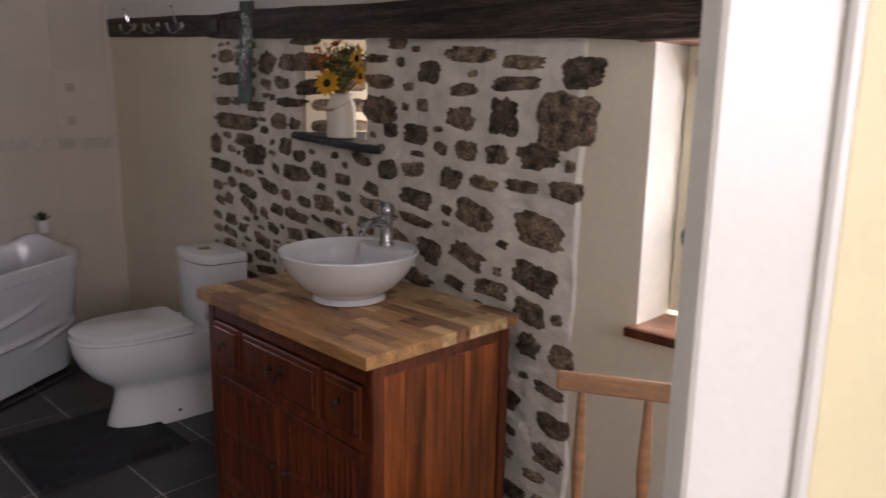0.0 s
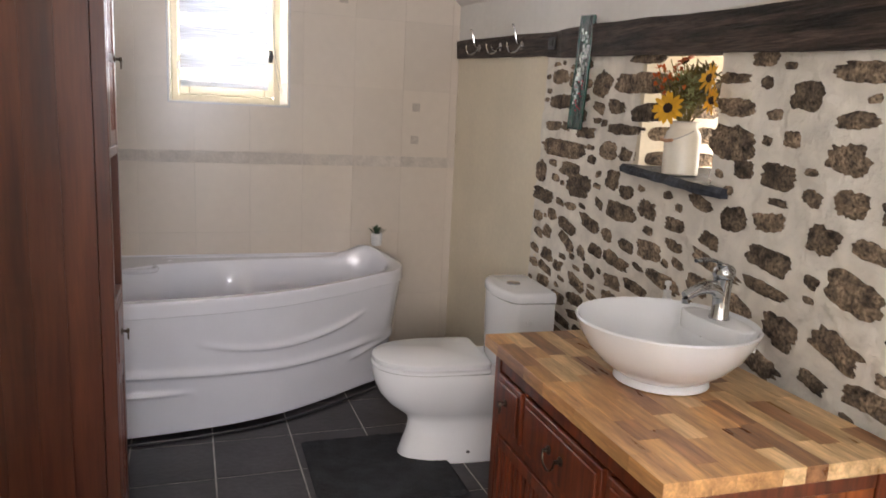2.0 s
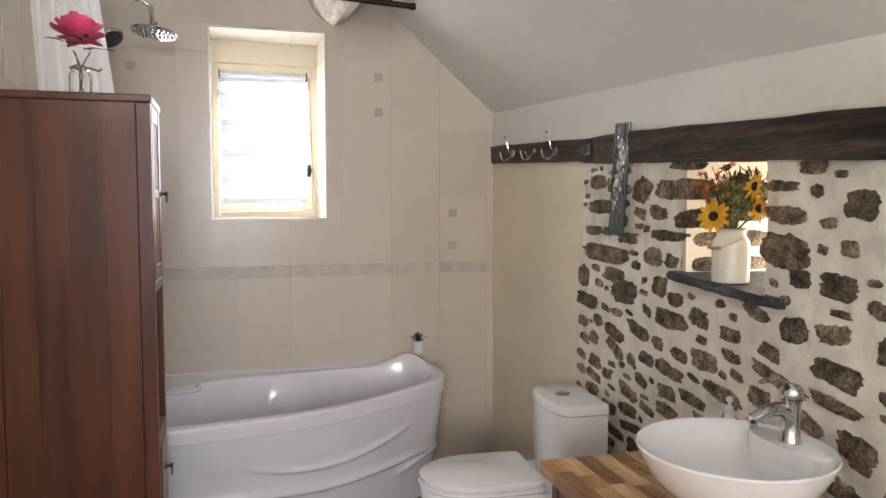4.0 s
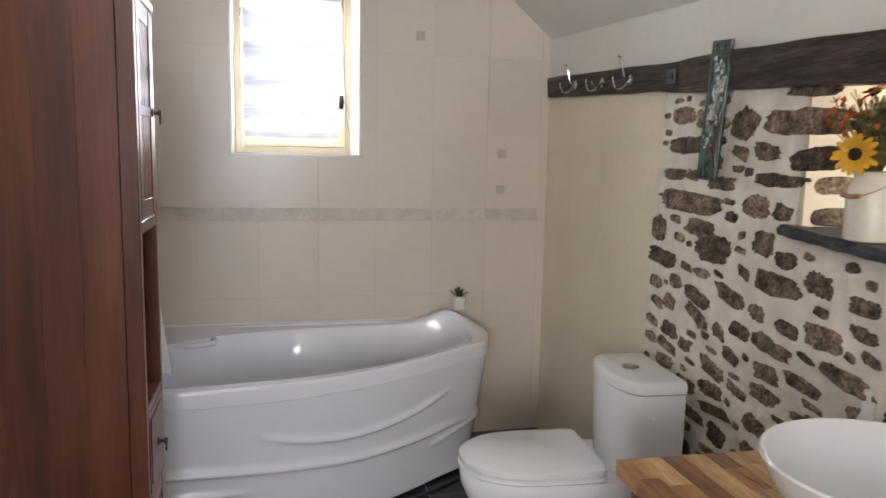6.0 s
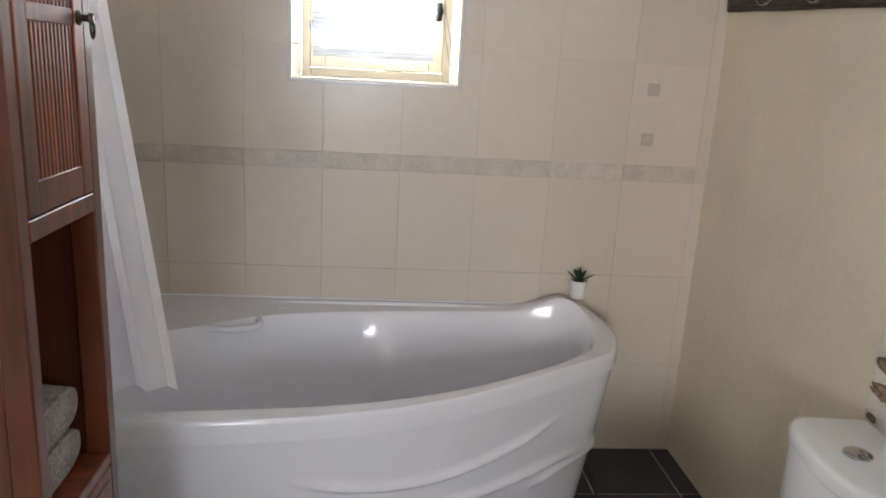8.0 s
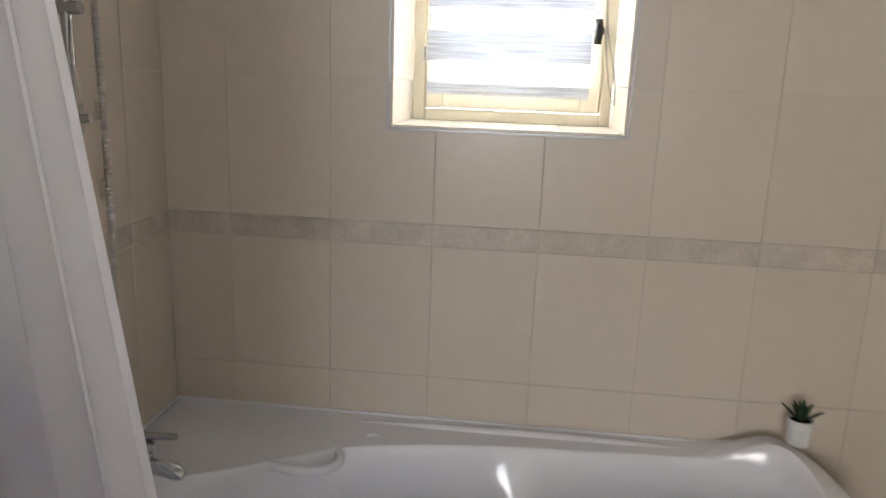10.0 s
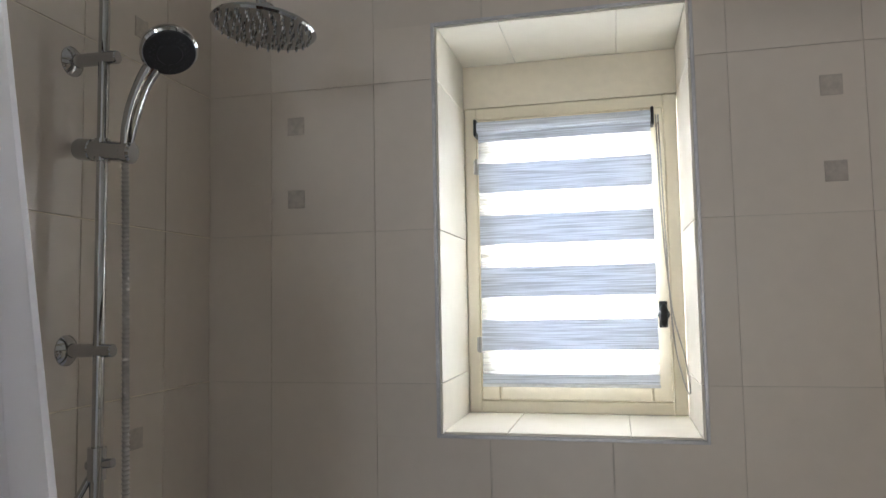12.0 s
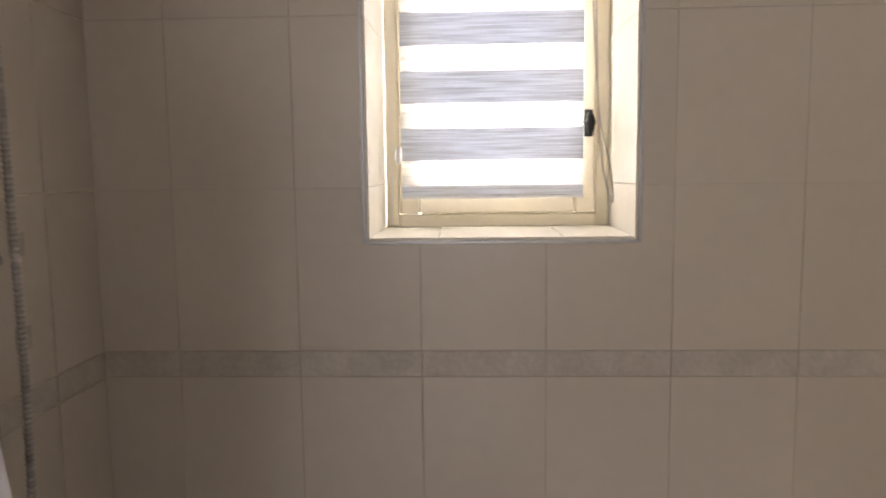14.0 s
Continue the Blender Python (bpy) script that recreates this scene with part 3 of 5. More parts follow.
for y in (0.215, VW - 0.235):
    part("stile", bmb(0.024, 0.05, y, y + 0.02, 0.53, 0.69, 0.001), WOODV, van)
part("bottom_panel", bmb(0.06, VD - 0.005, 0.03, VW - 0.03, 0.06, 0.08), WOODT, van)
part("back_panel", bmb(VD - 0.012, VD - 0.004, 0.04, VW - 0.04, 0.08, VZ), WOODT, van)
part("inner_panel", bmb(0.052, 0.056, 0.04, VW - 0.04, 0.10, 0.69), WOODT, van)
for y in (0.004, VW - 0.030):
    part("side_rail", bmb(0.06, VD - 0.04, y, y + 0.026, 0.7115, VZ, 0.002), WOODV, van)
# Side planks take the lighter wood, with the side window's light put in.
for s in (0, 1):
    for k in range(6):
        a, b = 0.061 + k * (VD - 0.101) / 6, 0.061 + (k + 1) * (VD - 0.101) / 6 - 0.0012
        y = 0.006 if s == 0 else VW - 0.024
        part("side_plank", bmb(a, b, y, y + 0.018, 0.05, 0.711, 0.0015), WOODP_LIT, van)


def pull(parent, x, y, z, ring_w=0.03):
    bm = lathe(bmesh.new(), [(0.011, 0), (0.011, 0.003), (0.005, 0.006), (0.005, 0.014), (0.009, 0.018), (0.007, 0.024)], 14, m=pose(x, y, z, 0, -90))
    p = part("drop_pull", bm, BRONZE, parent, "small tarnished metal drop pull", True)
    pts = [(x - 0.018, y + 0.006 * math.sin(a) * 1.0, z - 0.014 + 0.014 * math.cos(a)) for a in [2 * math.pi * i / 12 for i in range(13)]]
    part("drop_ring", tube(bmesh.new(), pts, 0.0022, 6), BRONZE, p, "", True)


def bail(parent, x, y, z):
    for s in (-1, 1):
        bm = lathe(bmesh.new(), [(0.012, 0), (0.012, 0.003), (0.005, 0.006), (0.005, 0.016), (0.003, 0.018)], 14, m=pose(x, y + s * 0.032, z, 0, -90))
        p = part("handle_rosette", bm, BRONZE, parent, "round tarnished rosette", True)
    part("bail", tube(bmesh.new(), [(x - 0.016 - 0.004 * math.sin(a), y + 0.032 * math.cos(a), z - 0.034 * math.sin(a)) for a in [math.pi * i / 12 for i in range(13)]], 0.003, 6), BRONZE, p, "", True)


for (a, b, wide) in ((0.045, 0.212, 0), (0.238, VW - 0.238, 1), (VW - 0.212, VW - 0.045, 0)):
    bm = bmb(0.014, 0.03, a, b, 0.534, 0.686, 0.003)
    rim = 0.016
    box(bm, 0.008, 0.014, a + rim, b - rim, 0.534 + rim, 0.686 - rim, 0.005)
    dr = part("drawer", bm, WOODV, van, "fielded red-brown drawer front")
    (bail if wide else pull)(dr, 0.006, (a + b) / 2, 0.62 if wide else 0.625)


def slat_door(parent, y0, y1, z0, z1, x, rail, knob, wood, n, rails=()):
    """A framed door with upright slats."""
    bm = bmesh.new()
    st = 0.028
    box(bm, x, x + 0.02, y0, y0 + st, z0, z1, 0.002)
    box(bm, x, x + 0.02, y1 - st, y1, z0, z1, 0.002)
    for a, b in ((z0, z0 + rail), (z1 - rail, z1), *[(r - 0.009, r + 0.009) for r in rails]):
        box(bm, x + 0.001, x + 0.019, y0 + st, y1 - st, a, b, 0.0015)
    d = part("door", bm, wood, parent, "framed door with upright wooden slats")
    w = (y1 - y0 - 2 * st) / n
    for k in range(n):
        yy = y0 + st + w * k
        part("slat", bmb(x + 0.003, x + 0.013, yy + w * 0.16, yy + w * 0.84, z0 + rail - 0.002, z1 - rail + 0.002, 0.0012), wood, d)
    if knob:
        pull(d, x - 0.001, knob[0], knob[1])
    return d


slat_door(van, 0.045, VW / 2 - 0.022, 0.105, 0.497, 0.018, 0.035, (VW / 2 - 0.034, 0.30), WOODV, 12, (0.30,))
slat_door(van, VW / 2 + 0.022, VW - 0.045, 0.105, 0.497, 0.018, 0.035, (VW / 2 + 0.034, 0.30), WOODV, 12, (0.30,))

wt = thing("worktop", (-0.665, -3.040, VZ), "oiled butcher-block worktop of many staves on the vanity", "worktop", rz=-1.8)
random.seed(11)
rows_n = 11
sw_ = (VD + 0.035) / rows_n
for r in range(rows_n):
    y = -0.012
    end = VW + 0.012
    cut = random.uniform(0.05, 0.2)
    while y < end - 0.001:
        y2 = min(end, y + cut)
        if end - y2 < 0.05:
            y2 = end
        part("stave", bmb(-0.012 + r * sw_, -0.012 + (r + 1) * sw_ - 0.0001, y, y2 - 0.0001, 0.0005, 0.036, 0.0004), random.choices(STAVES, (3, 4, 3))[0], wt)
        y = y2
        cut = random.uniform(0.09, 0.24)

# basin
bz = VZ + 0.036
bas = thing("wash_basin", (-0.355, -2.585, bz), "round white porcelain vessel basin standing on the wooden worktop", "basin")
bm = bmesh.new()
R = 0.225
prof = [(0.105, 0.0), (0.118, 0.004), (0.116, 0.012), (0.108, 0.020), (0.125, 0.030), (0.162, 0.058), (0.192, 0.092), (0.212, 0.128), (0.2215, 0.150), (0.224, 0.156), (0.2205, 0.160), (0.214, 0.156),
        (0.204, 0.128), (0.184, 0.092), (0.152, 0.058), (0.105, 0.036), (0.05, 0.030), (0.02, 0.029)]
seg = 72
loops = []
for r, z in prof:
    lp = []
    for i in range(seg):
        a = 2 * math.pi * i / seg
        x, y = r * math.cos(a), r * math.sin(a)
        lp.append(Vector((x, y, z)))
    loops.append(lp)
for k, lp in enumerate(loops):
    if k > 11:
        for p in lp:
            f = max(0, 1 - (p.y / 0.135) ** 4)
            if p.x > 0.10 and f > 0:
                t = f
                p.x = p.x * (1 - t) + (0.10 + 0.02 * (k == 12)) * t
rings(bm, loops)
part("bowl", bm, PORC, bas, "glossy white round bowl", True)
bm = bmesh.new()
dl = []
for i in range(28):
    t = i / 27
    a = -0.62 + 1.24 * t
    dl.append((0.213 * math.cos(a), 0.213 * math.sin(a)))
dl2 = [(0.108 + 0.03 * abs(2 * i / 27 - 1) ** 3, (1 - 2 * i / 27) * 0.122) for i in range(28)]
ol = dl + dl2
rings(bm, [[(x, y, z) for x, y in ol] for z in (0.10, 0.148)] + [[(0.165 + (x - 0.165) * 0.95, y * 0.95, 0.153) for x, y in ol]])
part("tap_ledge", bm, PORC, bas, "flat white ledge for the tap", True)
bm = lathe(bmesh.new(), [(0.013, 0), (0.013, 0.003), (0.009, 0.004)], 18, m=pose(0.112, 0, 0.10, 0, -90))
part("overflow_ring", bm, CHROME, bas, "chrome overflow ring", True)
tap = thing("basin_tap", (-0.195, -2.585, bz + 0.153), "chrome single-lever mixer tap standing on the basin's ledge", "tap")
bm = bmesh.new()
lathe(bm, [(0.026, 0), (0.026, 0.005), (0.0225, 0.012), (0.021, 0.05), (0.022, 0.09), (0.025, 0.105)], 28)
part("body", bm, CHROME, tap, "chrome tap body", True)
bm = bmesh.new()
sp = spline([(0, 0, 0.062), (-0.03, 0, 0.082), (-0.07, 0, 0.080), (-0.112, 0, 0.062)], 14)
tube(bm, sp, [0.020, 0.020, 0.019, 0.0185, 0.018, 0.0175, 0.017, 0.016, 0.0155, 0.015, 0.0145, 0.014, 0.0135, 0.013], 16)
lathe(bm, [(0.010, -0.012), (0.010, 0.0)], 14, (-0.108, 0, 0.056))
part("spout", bm, CHROME, tap, "chrome spout", True)
bm = bmesh.new()
lathe(bm, [(0.025, 0.107), (0.028, 0.113), (0.027, 0.128), (0.019, 0.139), (0.006, 0.143)], 28)
lv = spline([(0.0, 0, 0.135), (-0.03, 0, 0.150), (-0.06, 0, 0.155), (-0.09, 0, 0.152)], 10)
rings(bm, [[(p.x, p.y + w * math.cos(a), p.z + 0.005 * math.sin(a)) for a in [2 * math.pi * q / 12 for q in range(12)]] for p, w in zip(lv, [0.016, 0.018, 0.018, 0.017, 0.015, 0.013, 0.012, 0.011, 0.010, 0.007])])
part("lever", bm, CHROME, tap, "chrome lever", True)
soap = thing("pump_bottle", (-0.13, -2.28, bz), "small white soap pump bottle behind the basin", "bottle")
part("bottle", lathe(bmesh.new(), [(0.02, 0), (0.024, 0.004), (0.024, 0.10), (0.012, 0.13)], 20), POT, soap, "white plastic bottle", True)
part("pump", lathe(bmesh.new(), [(0.012, 0.13), (0.012, 0.15), (0.005, 0.152), (0.005, 0.165), (0.010, 0.167), (0.010, 0.176), (0.004, 0.18)], 14), POT, soap, "white pump head", True)

# ---- tall cabinet ----
TX, TY, TWD, TDP, TH = -1.690, -1.735, 0.280, 0.435, 1.826
tall = thing("tall_cabinet", (TX, TY, 0), "tall dark red-brown wooden cabinet with slatted door and open shelf", "cabinet")
# x from -TDP to 0, the front face at x = 0; y from 0 to TWD
for a, b in ((-TDP, -TDP + 0.035), (-0.04, 0.0)):
    for c in (0, TWD - 0.03):
        part("post", bmb(a, b, c, c + 0.03, 0, TH - 0.022, 0.0025), WOODT, tall)
part("top", bmb(-TDP - 0.004, 0.004, -0.004, TWD + 0.004, TH - 0.022, TH, 0.003), WOODT, tall)
for z0, z1 in ((1.25, 1.28), (0.80, 0.82), (0.575, 0.59), (0.05, 0.08)):
    part("shelf", bmb(-TDP + 0.012, 0.0, 0.03, TWD - 0.03, z0, z1, 0.002), WOODV, tall)
part("back_panel", bmb(-TDP + 0.004, -TDP + 0.012, 0.03, TWD - 0.03, 0.08, TH - 0.022), WOODT, tall)
for s in (0, 1):
    y = 0.004 if s == 0 else TWD - 0.018
    w = (TDP - 0.077) / 4
    for k in range(4):
        a = -TDP + 0.036 + k * w
        part("side_plank", bmb(a, a + w - 0.0003, y, y + 0.014, 0.05, TH - 0.023, 0.0003), WOODT, tall)


def slat_front(z0, z1, rails, knob):
    bm = bmesh.new()
    st, x1 = 0.035, 0.001
    y0, y1 = 0.032, TWD - 0.032
    box(bm, x1 - 0.02, x1, y0, y0 + st, z0, z1, 0.002)
    box(bm, x1 - 0.02, x1, y1 - st, y1, z0, z1, 0.002)
    for a, b in ((z0, z0 + 0.045), (z1 - 0.045, z1), *[(r - 0.012, r + 0.012) for r in rails]):
        box(bm, x1 - 0.019, x1 - 0.001, y0 + st, y1 - st, a, b, 0.0015)
    d = part("door", bm, WOODV, tall, "framed door with upright wooden slats")
    n = 12
    w = (y1 - y0 - 2 * st) / n
    for k in range(n):
        yy = y0 + st + w * k
        part("slat", bmb(x1 - 0.013, x1 - 0.003, yy + w * 0.18, yy + w * 0.82, z0 + 0.043, z1 - 0.043, 0.001), WOODV, d)
    if knob:
        knobr(d, 0.001, y1 - 0.018, knob)


def knobr(parent, x, y, z):
    bm = lathe(bmesh.new(), [(0.011, 0), (0.011, 0.003), (0.005, 0.006), (0.005, 0.014), (0.009, 0.018), (0.007, 0.024)], 14, m=pose(x, y, z, 0, 90))
    p = part("drop_pull", bm, BRONZE, parent, "small tarnished metal drop pull", True)
    pts = [(x + 0.02, y + 0.007 * math.sin(a), z - 0.014 + 0.014 * math.cos(a)) for a in [2 * math.pi * i / 12 for i in range(13)]]
    part("drop_ring", tube(bmesh.new(), pts, 0.0022, 6), BRONZE, p, "", True)


slat_front(1.283, TH - 0.024, (1.545,), 1.545)
slat_front(0.082, 0.573, (), None)
bm = bmb(-0.018, 0.001, 0.032, TWD - 0.032, 0.592, 0.798, 0.003)
box(bm, 0.001, 0.004, 0.05, TWD - 0.05, 0.61, 0.78, 0.002)
dr = part("drawer", bm, WOODV, tall, "red-brown drawer front")
knobr(dr, 0.004, TWD / 2, 0.69)
# towels on the open shelf
for k, (dy, dz, w) in enumerate(((0.0, 0.0, 0.21), (0.01, 0.075, 0.19))):
    tw = thing("folded_towel", (TX - 0.19, TY + 0.142 + dy, 0.8205 + dz), "rolled grey terry towel on the open shelf" if k == 0 else "rolled grey terry towel lying on another towel", "towel", "towels on the shelf")
    w -= 0.02
    bm = bmesh.new()
    lp = []
    for i in range(9):
        x = -0.15 + 0.30 * i / 8 - 0.0
        f = 0.92 if i in (0, 8) else 1.0
        lp.append([(x, w / 2 * f * math.copysign(abs(math.cos(a)) ** 0.7, math.cos(a)) + 0.004 * noise.noise(Vector((a * 2, x * 20, k))),
                    0.038 + 0.037 * f * math.copysign(abs(math.sin(a)) ** 0.7, math.sin(a)) + (0 if math.sin(a) < 0 else 0.004 * noise.noise(Vector((a * 3, x * 20, 4))))) for a in [2 * math.pi * q / 28 for q in range(28)]])
    rings(bm, lp)
    part("cloth", bm, TOWEL, tw, "", True)
# dark dado behind the cabinet is plain wall; vase with pink flower on top
VX, VY = -1.90, -1.56
vase = thing("glass_vase", (VX, VY, TH), "ribbed clear glass vase with a pink peony on a cabinet", "vase")
bm = bmesh.new()
sg = 48
pro = [(0.030, 0.0), (0.032, 0.004), (0.031, 0.075), (0.024, 0.085), (0.026, 0.094), (0.0235, 0.094), (0.0215, 0.085), (0.0285, 0.073), (0.029, 0.008), (0.01, 0.007)]
rings(bm, [[(r * (1 + 0.035 * math.cos(12 * a) * (0.01 < z < 0.08)) * math.cos(a), r * (1 + 0.035 * math.cos(12 * a) * (0.01 < z < 0.08)) * math.sin(a), z) for a in [2 * math.pi * i / sg for i in range(sg)]] for r, z in pro])
part("glass", bm, GLASS, vase, "clear ribbed glass", True)
bm = bmesh.new()
for k in range(3):
    a = 2.1 * k
    tube(bm, spline([(0.01 * math.cos(a), 0.01 * math.sin(a), 0.012), (0.005 * math.cos(a + 2), 0.005, 0.08), (0.03 * math.cos(a), 0.02 * math.sin(a), 0.145)], 8), 0.0022, 6)
part("stem", bm, STEM, vase, "thin brown stems")
bm = tube(bmesh.new(), [(0.027 * math.cos(a), 0.027 * math.sin(a), 0.096 + 0.003 * math.sin(3 * a)) for a in [2 * math.pi * i / 20 for i in range(21)]] + [(0.05, 0.01, 0.09), (0.058, 0.012, 0.098)], 0.0035, 6)
part("twine", bm, SILLWOOD, vase, "brown twine round the neck")


def petal(bm, c, d, up, ln, w, cup=0.25):
    """A cupped petal from c along d."""
    d, up = Vector(d).normalized(), Vector(up).normalized()
    s = d.cross(up).normalized()
    up = s.cross(d)
    rowsp = []
    for i in range(5):
        t = i / 4
        ww = w * math.sin(math.pi * (0.12 + 0.80 * t)) ** 0.8
        p = Vector(c) + d * ln * t + up * cup * ln * t * t
        rowsp.append([bm.verts.new(p - s * ww / 2 + up * 0.15 * ww), bm.verts.new(p), bm.verts.new(p + s * ww / 2 + up * 0.15 * ww)])
    for a, b in zip(rowsp, rowsp[1:]):
        for i in range(2):
            bm.faces.new((a[i], a[i + 1], b[i + 1], b[i]))


random.seed(4)
bm = bmesh.new()
hc = Vector((0.0, -0.005, 0.185))
for ring_i, (n, el, ln) in enumerate(((7, 70, 0.04), (9, 45, 0.05), (11, 20, 0.058), (11, -5, 0.055), (7, -30, 0.04))):
    for k in range(n):
        a = 2 * math.pi * (k + random.uniform(-0.2, 0.2)) / n + ring_i
        e = radians(el + random.uniform(-12, 12))
        d = Vector((math.cos(a) * math.cos(e), math.sin(a) * math.cos(e), math.sin(e) * 0.8))
        petal(bm, hc + d * 0.012, d, (0, 0, 1), ln * 1.25 * random.uniform(0.85, 1.1), 0.052, 0.3)
part("flower", bm, PINK, vase, "full pink peony", True)
bm = bmesh.new()
for k in range(9):
    a = 0.7 * k
    petal(bm, (0.055 * math.cos(a) * (k % 2) + 0.01, 0.02 * math.sin(a), 0.15 + 0.004 * k), (math.cos(a), math.sin(a), 0.3), (0, 0, 1), 0.05, 0.018, -0.2)
part("leaf", bm, LEAF, vase, "small green leaves", True)

# ---- shower ----
bar = thing("shower_column", (XW, -0.515, 0.0), "chrome riser rail with hand shower and round overhead head", "shower")
BX = 0.077
part("riser_pipe", tube(bmesh.new(), [(BX, 0, 0.98), (BX, 0, 1.45)], 0.0125, 18), CHROME, bar, "chrome riser pipe", True)
bm = tube(bmesh.new(), [(BX, 0, 1.45), (BX, 0, 2.30)] + [(BX + 0.05 - 0.05 * math.cos(t), 0, 2.38 + 0.06 * math.sin(t)) for t in [math.pi / 2 * i / 8 for i in range(9)]] + [(BX + 0.28, 0.03, 2.41), (BX + 0.315, 0.035, 2.385), (BX + 0.318, 0.036, 2.31)], 0.0105, 18)
part("riser_arm", bm, CHROME, bar, "chrome riser with its curved arm", True)
for z in (2.233, 1.665):
    bm = lathe(bmesh.new(), [(0.030, 0.0), (0.030, 0.006), (0.022, 0.014), (0.014, 0.017), (0.013, 0.03), (0.013, 0.107), (0.011, 0.109)], 26, m=pose(0, 0, z, 0, 90))
    part("wall_bracket", bm, CHROME, bar, "round chrome wall bracket", True)
bm = bmesh.new()
lathe(bm, [(0.019, -0.056), (0.0215, -0.050), (0.0215, -0.022), (0.0195, -0.020), (0.0195, 0.050), (0.0215, 0.052), (0.0215, 0.066), (0.017, 0.070)], 26, m=pose(BX, 0, 2.05, 0, 97))
lathe(bm, [(0.015, -0.022), (0.015, 0.022)], 20, (BX, 0, 2.05))
part("slider", bm, CHROME, bar, "chrome slider clamp", True)
hs = Vector((BX + 0.055, -0.005, 2.05))
bm = tube(bmesh.new(), spline([hs + Vector((0, 0, -0.02)), hs + Vector((0.01, 0, 0.05)), hs + Vector((0.035, 0.0, 0.12)), hs + Vector((0.075, -0.0, 0.175))], 14), [0.010, 0.011, 0.0125, 0.014, 0.015, 0.0155, 0.016, 0.016, 0.016, 0.0165, 0.017, 0.018, 0.018, 0.016], 16)
HM = Matrix.Translation(hs + Vector((0.100, -0.012, 0.178))) @ Euler((radians(25), radians(150), 0)).to_matrix().to_4x4()
lathe(bm, [(0.012, -0.030), (0.040, -0.022), (0.052, -0.008), (0.053, 0.004), (0.049, 0.008)], 30, m=HM)
hh = part("hand_shower", bm, CHROME, bar, "chrome hand shower in its holder", True)
bm = lathe(bmesh.new(), [(0.047, 0.008), (0.047, 0.011), (0.024, 0.0125), (0.022, 0.015), (0.004, 0.016)], 30, m=HM)
for rr_, n in ((0.035, 22), (0.029, 18)):
    for k in range(n):
        a = 2 * math.pi * k / n
        lathe(bm, [(0.0016, 0.011), (0.0012, 0.014)], 6, (rr_ * math.cos(a), rr_ * math.sin(a), 0), m=HM)
part("spray_face", bm, DARKRUB, hh, "black spray face with rubber nozzles", True)
hc2 = Vector((0.40, 0.037, 2.275))
HT = Matrix.Translation(hc2) @ Euler((radians(-4), radians(6), 0)).to_matrix().to_4x4()
bm = lathe(bmesh.new(), [(0.013, 0.045), (0.014, 0.03), (0.03, 0.022), (0.07, 0.012), (0.097, 0.004), (0.100, -0.002), (0.096, -0.006), (0.01, -0.006)], 44, m=HT)
hd = part("overhead_head", bm, CHROME, bar, "round chrome overhead shower head", True)
bm = bmesh.new()
for rr_, n in ((0.088, 26), (0.072, 21), (0.056, 16), (0.040, 12), (0.024, 7), (0.008, 3)):
    for k in range(n):
        a = 2 * math.pi * k / n
        lathe(bm, [(0.0032, -0.006), (0.003, -0.010), (0.0018, -0.015)], 6, (rr_ * math.cos(a), rr_ * math.sin(a), 0), m=HT)
part("nozzle", bm, CHROME, hd, "rows of small nozzles", kind="stuff")
# hose: a ribbed tube that hangs to the tap and back
hp = spline([hs + Vector((0, 0, -0.03)), hs + Vector((0.003, 0.004, -0.3)), hs + Vector((0.006, 0.008, -0.8)), hs + Vector((0.0, 0.0, -1.2)), hs + Vector((-0.03, 0.05, -1.36)), hs + Vector((-0.07, 0.06, -1.27))], 500)
bm = tube(bmesh.new(), hp, [0.0062 if i % 3 else 0.0082 for i in range(500)], 10)
part("hose", bm, STEEL, bar, "ribbed chrome shower hose", True)
bm = tube(bmesh.new(), spline([(BX - 0.005, 0, 1.44), (BX - 0.02, -0.01, 1.41), (BX - 0.045, -0.02, 1.34), (BX - 0.05, -0.02, 1.2), (BX - 0.045, -0.01, 0.9)], 30), 0.007, 10)
lathe(bm, [(0.017, -0.03), (0.017, 0.03)], 18, (BX, 0, 1.455))
lathe(bm, [(0.012, -0.05), (0.013, -0.01)], 16, (BX, 0, 1.40))
tube(bm, [(BX - 0.02, 0.0, 1.45), (BX + 0.035, 0, 1.457)], 0.009, 12)
part("diverter", bm, CHROME, bar, "chrome diverter with its short hose", True)
btap = thing("bath_mixer", (-2.07, -0.605, 0.615), "chrome bath mixer with lever and spout on the bath's deck", "tap")
bm = bmesh.new()
lathe(bm, [(0.024, 0), (0.024, 0.006), (0.018, 0.012), (0.017, 0.115), (0.022, 0.125), (0.022, 0.16), (0.015, 0.175)], 26)
part("body", bm, CHROME, btap, "chrome mixer body", True)
part("spout", tube(bmesh.new(), spline([(0, 0, 0.13), (0.07, 0.0, 0.15), (0.15, 0.0, 0.145), (0.20, 0, 0.13)], 14), [0.018, 0.018, 0.018, 0.018, 0.018, 0.0185, 0.019, 0.019, 0.019, 0.019, 0.019, 0.018, 0.017, 0.012], 16), CHROME, btap, "chrome spout", True)
bm = bmesh.new()
tube(bm, [(0.13, 0, 0.15), (0.13, 0, 0.18)], 0.007, 12)
lathe(bm, [(0.006, 0.176), (0.014, 0.184), (0.014, 0.197), (0.006, 0.203)], 16, (0.13, 0, 0))
part("diverter_knob", bm, CHROME, btap, "small chrome diverter knob", True)
part("lever", tube(bmesh.new(), [(0, 0, 0.175), (0.03, 0, 0.20), (0.10, 0.0, 0.212), (0.19, 0, 0.216)], [0.015, 0.012, 0.009, 0.007], 12), CHROME, btap, "chrome lever", True)

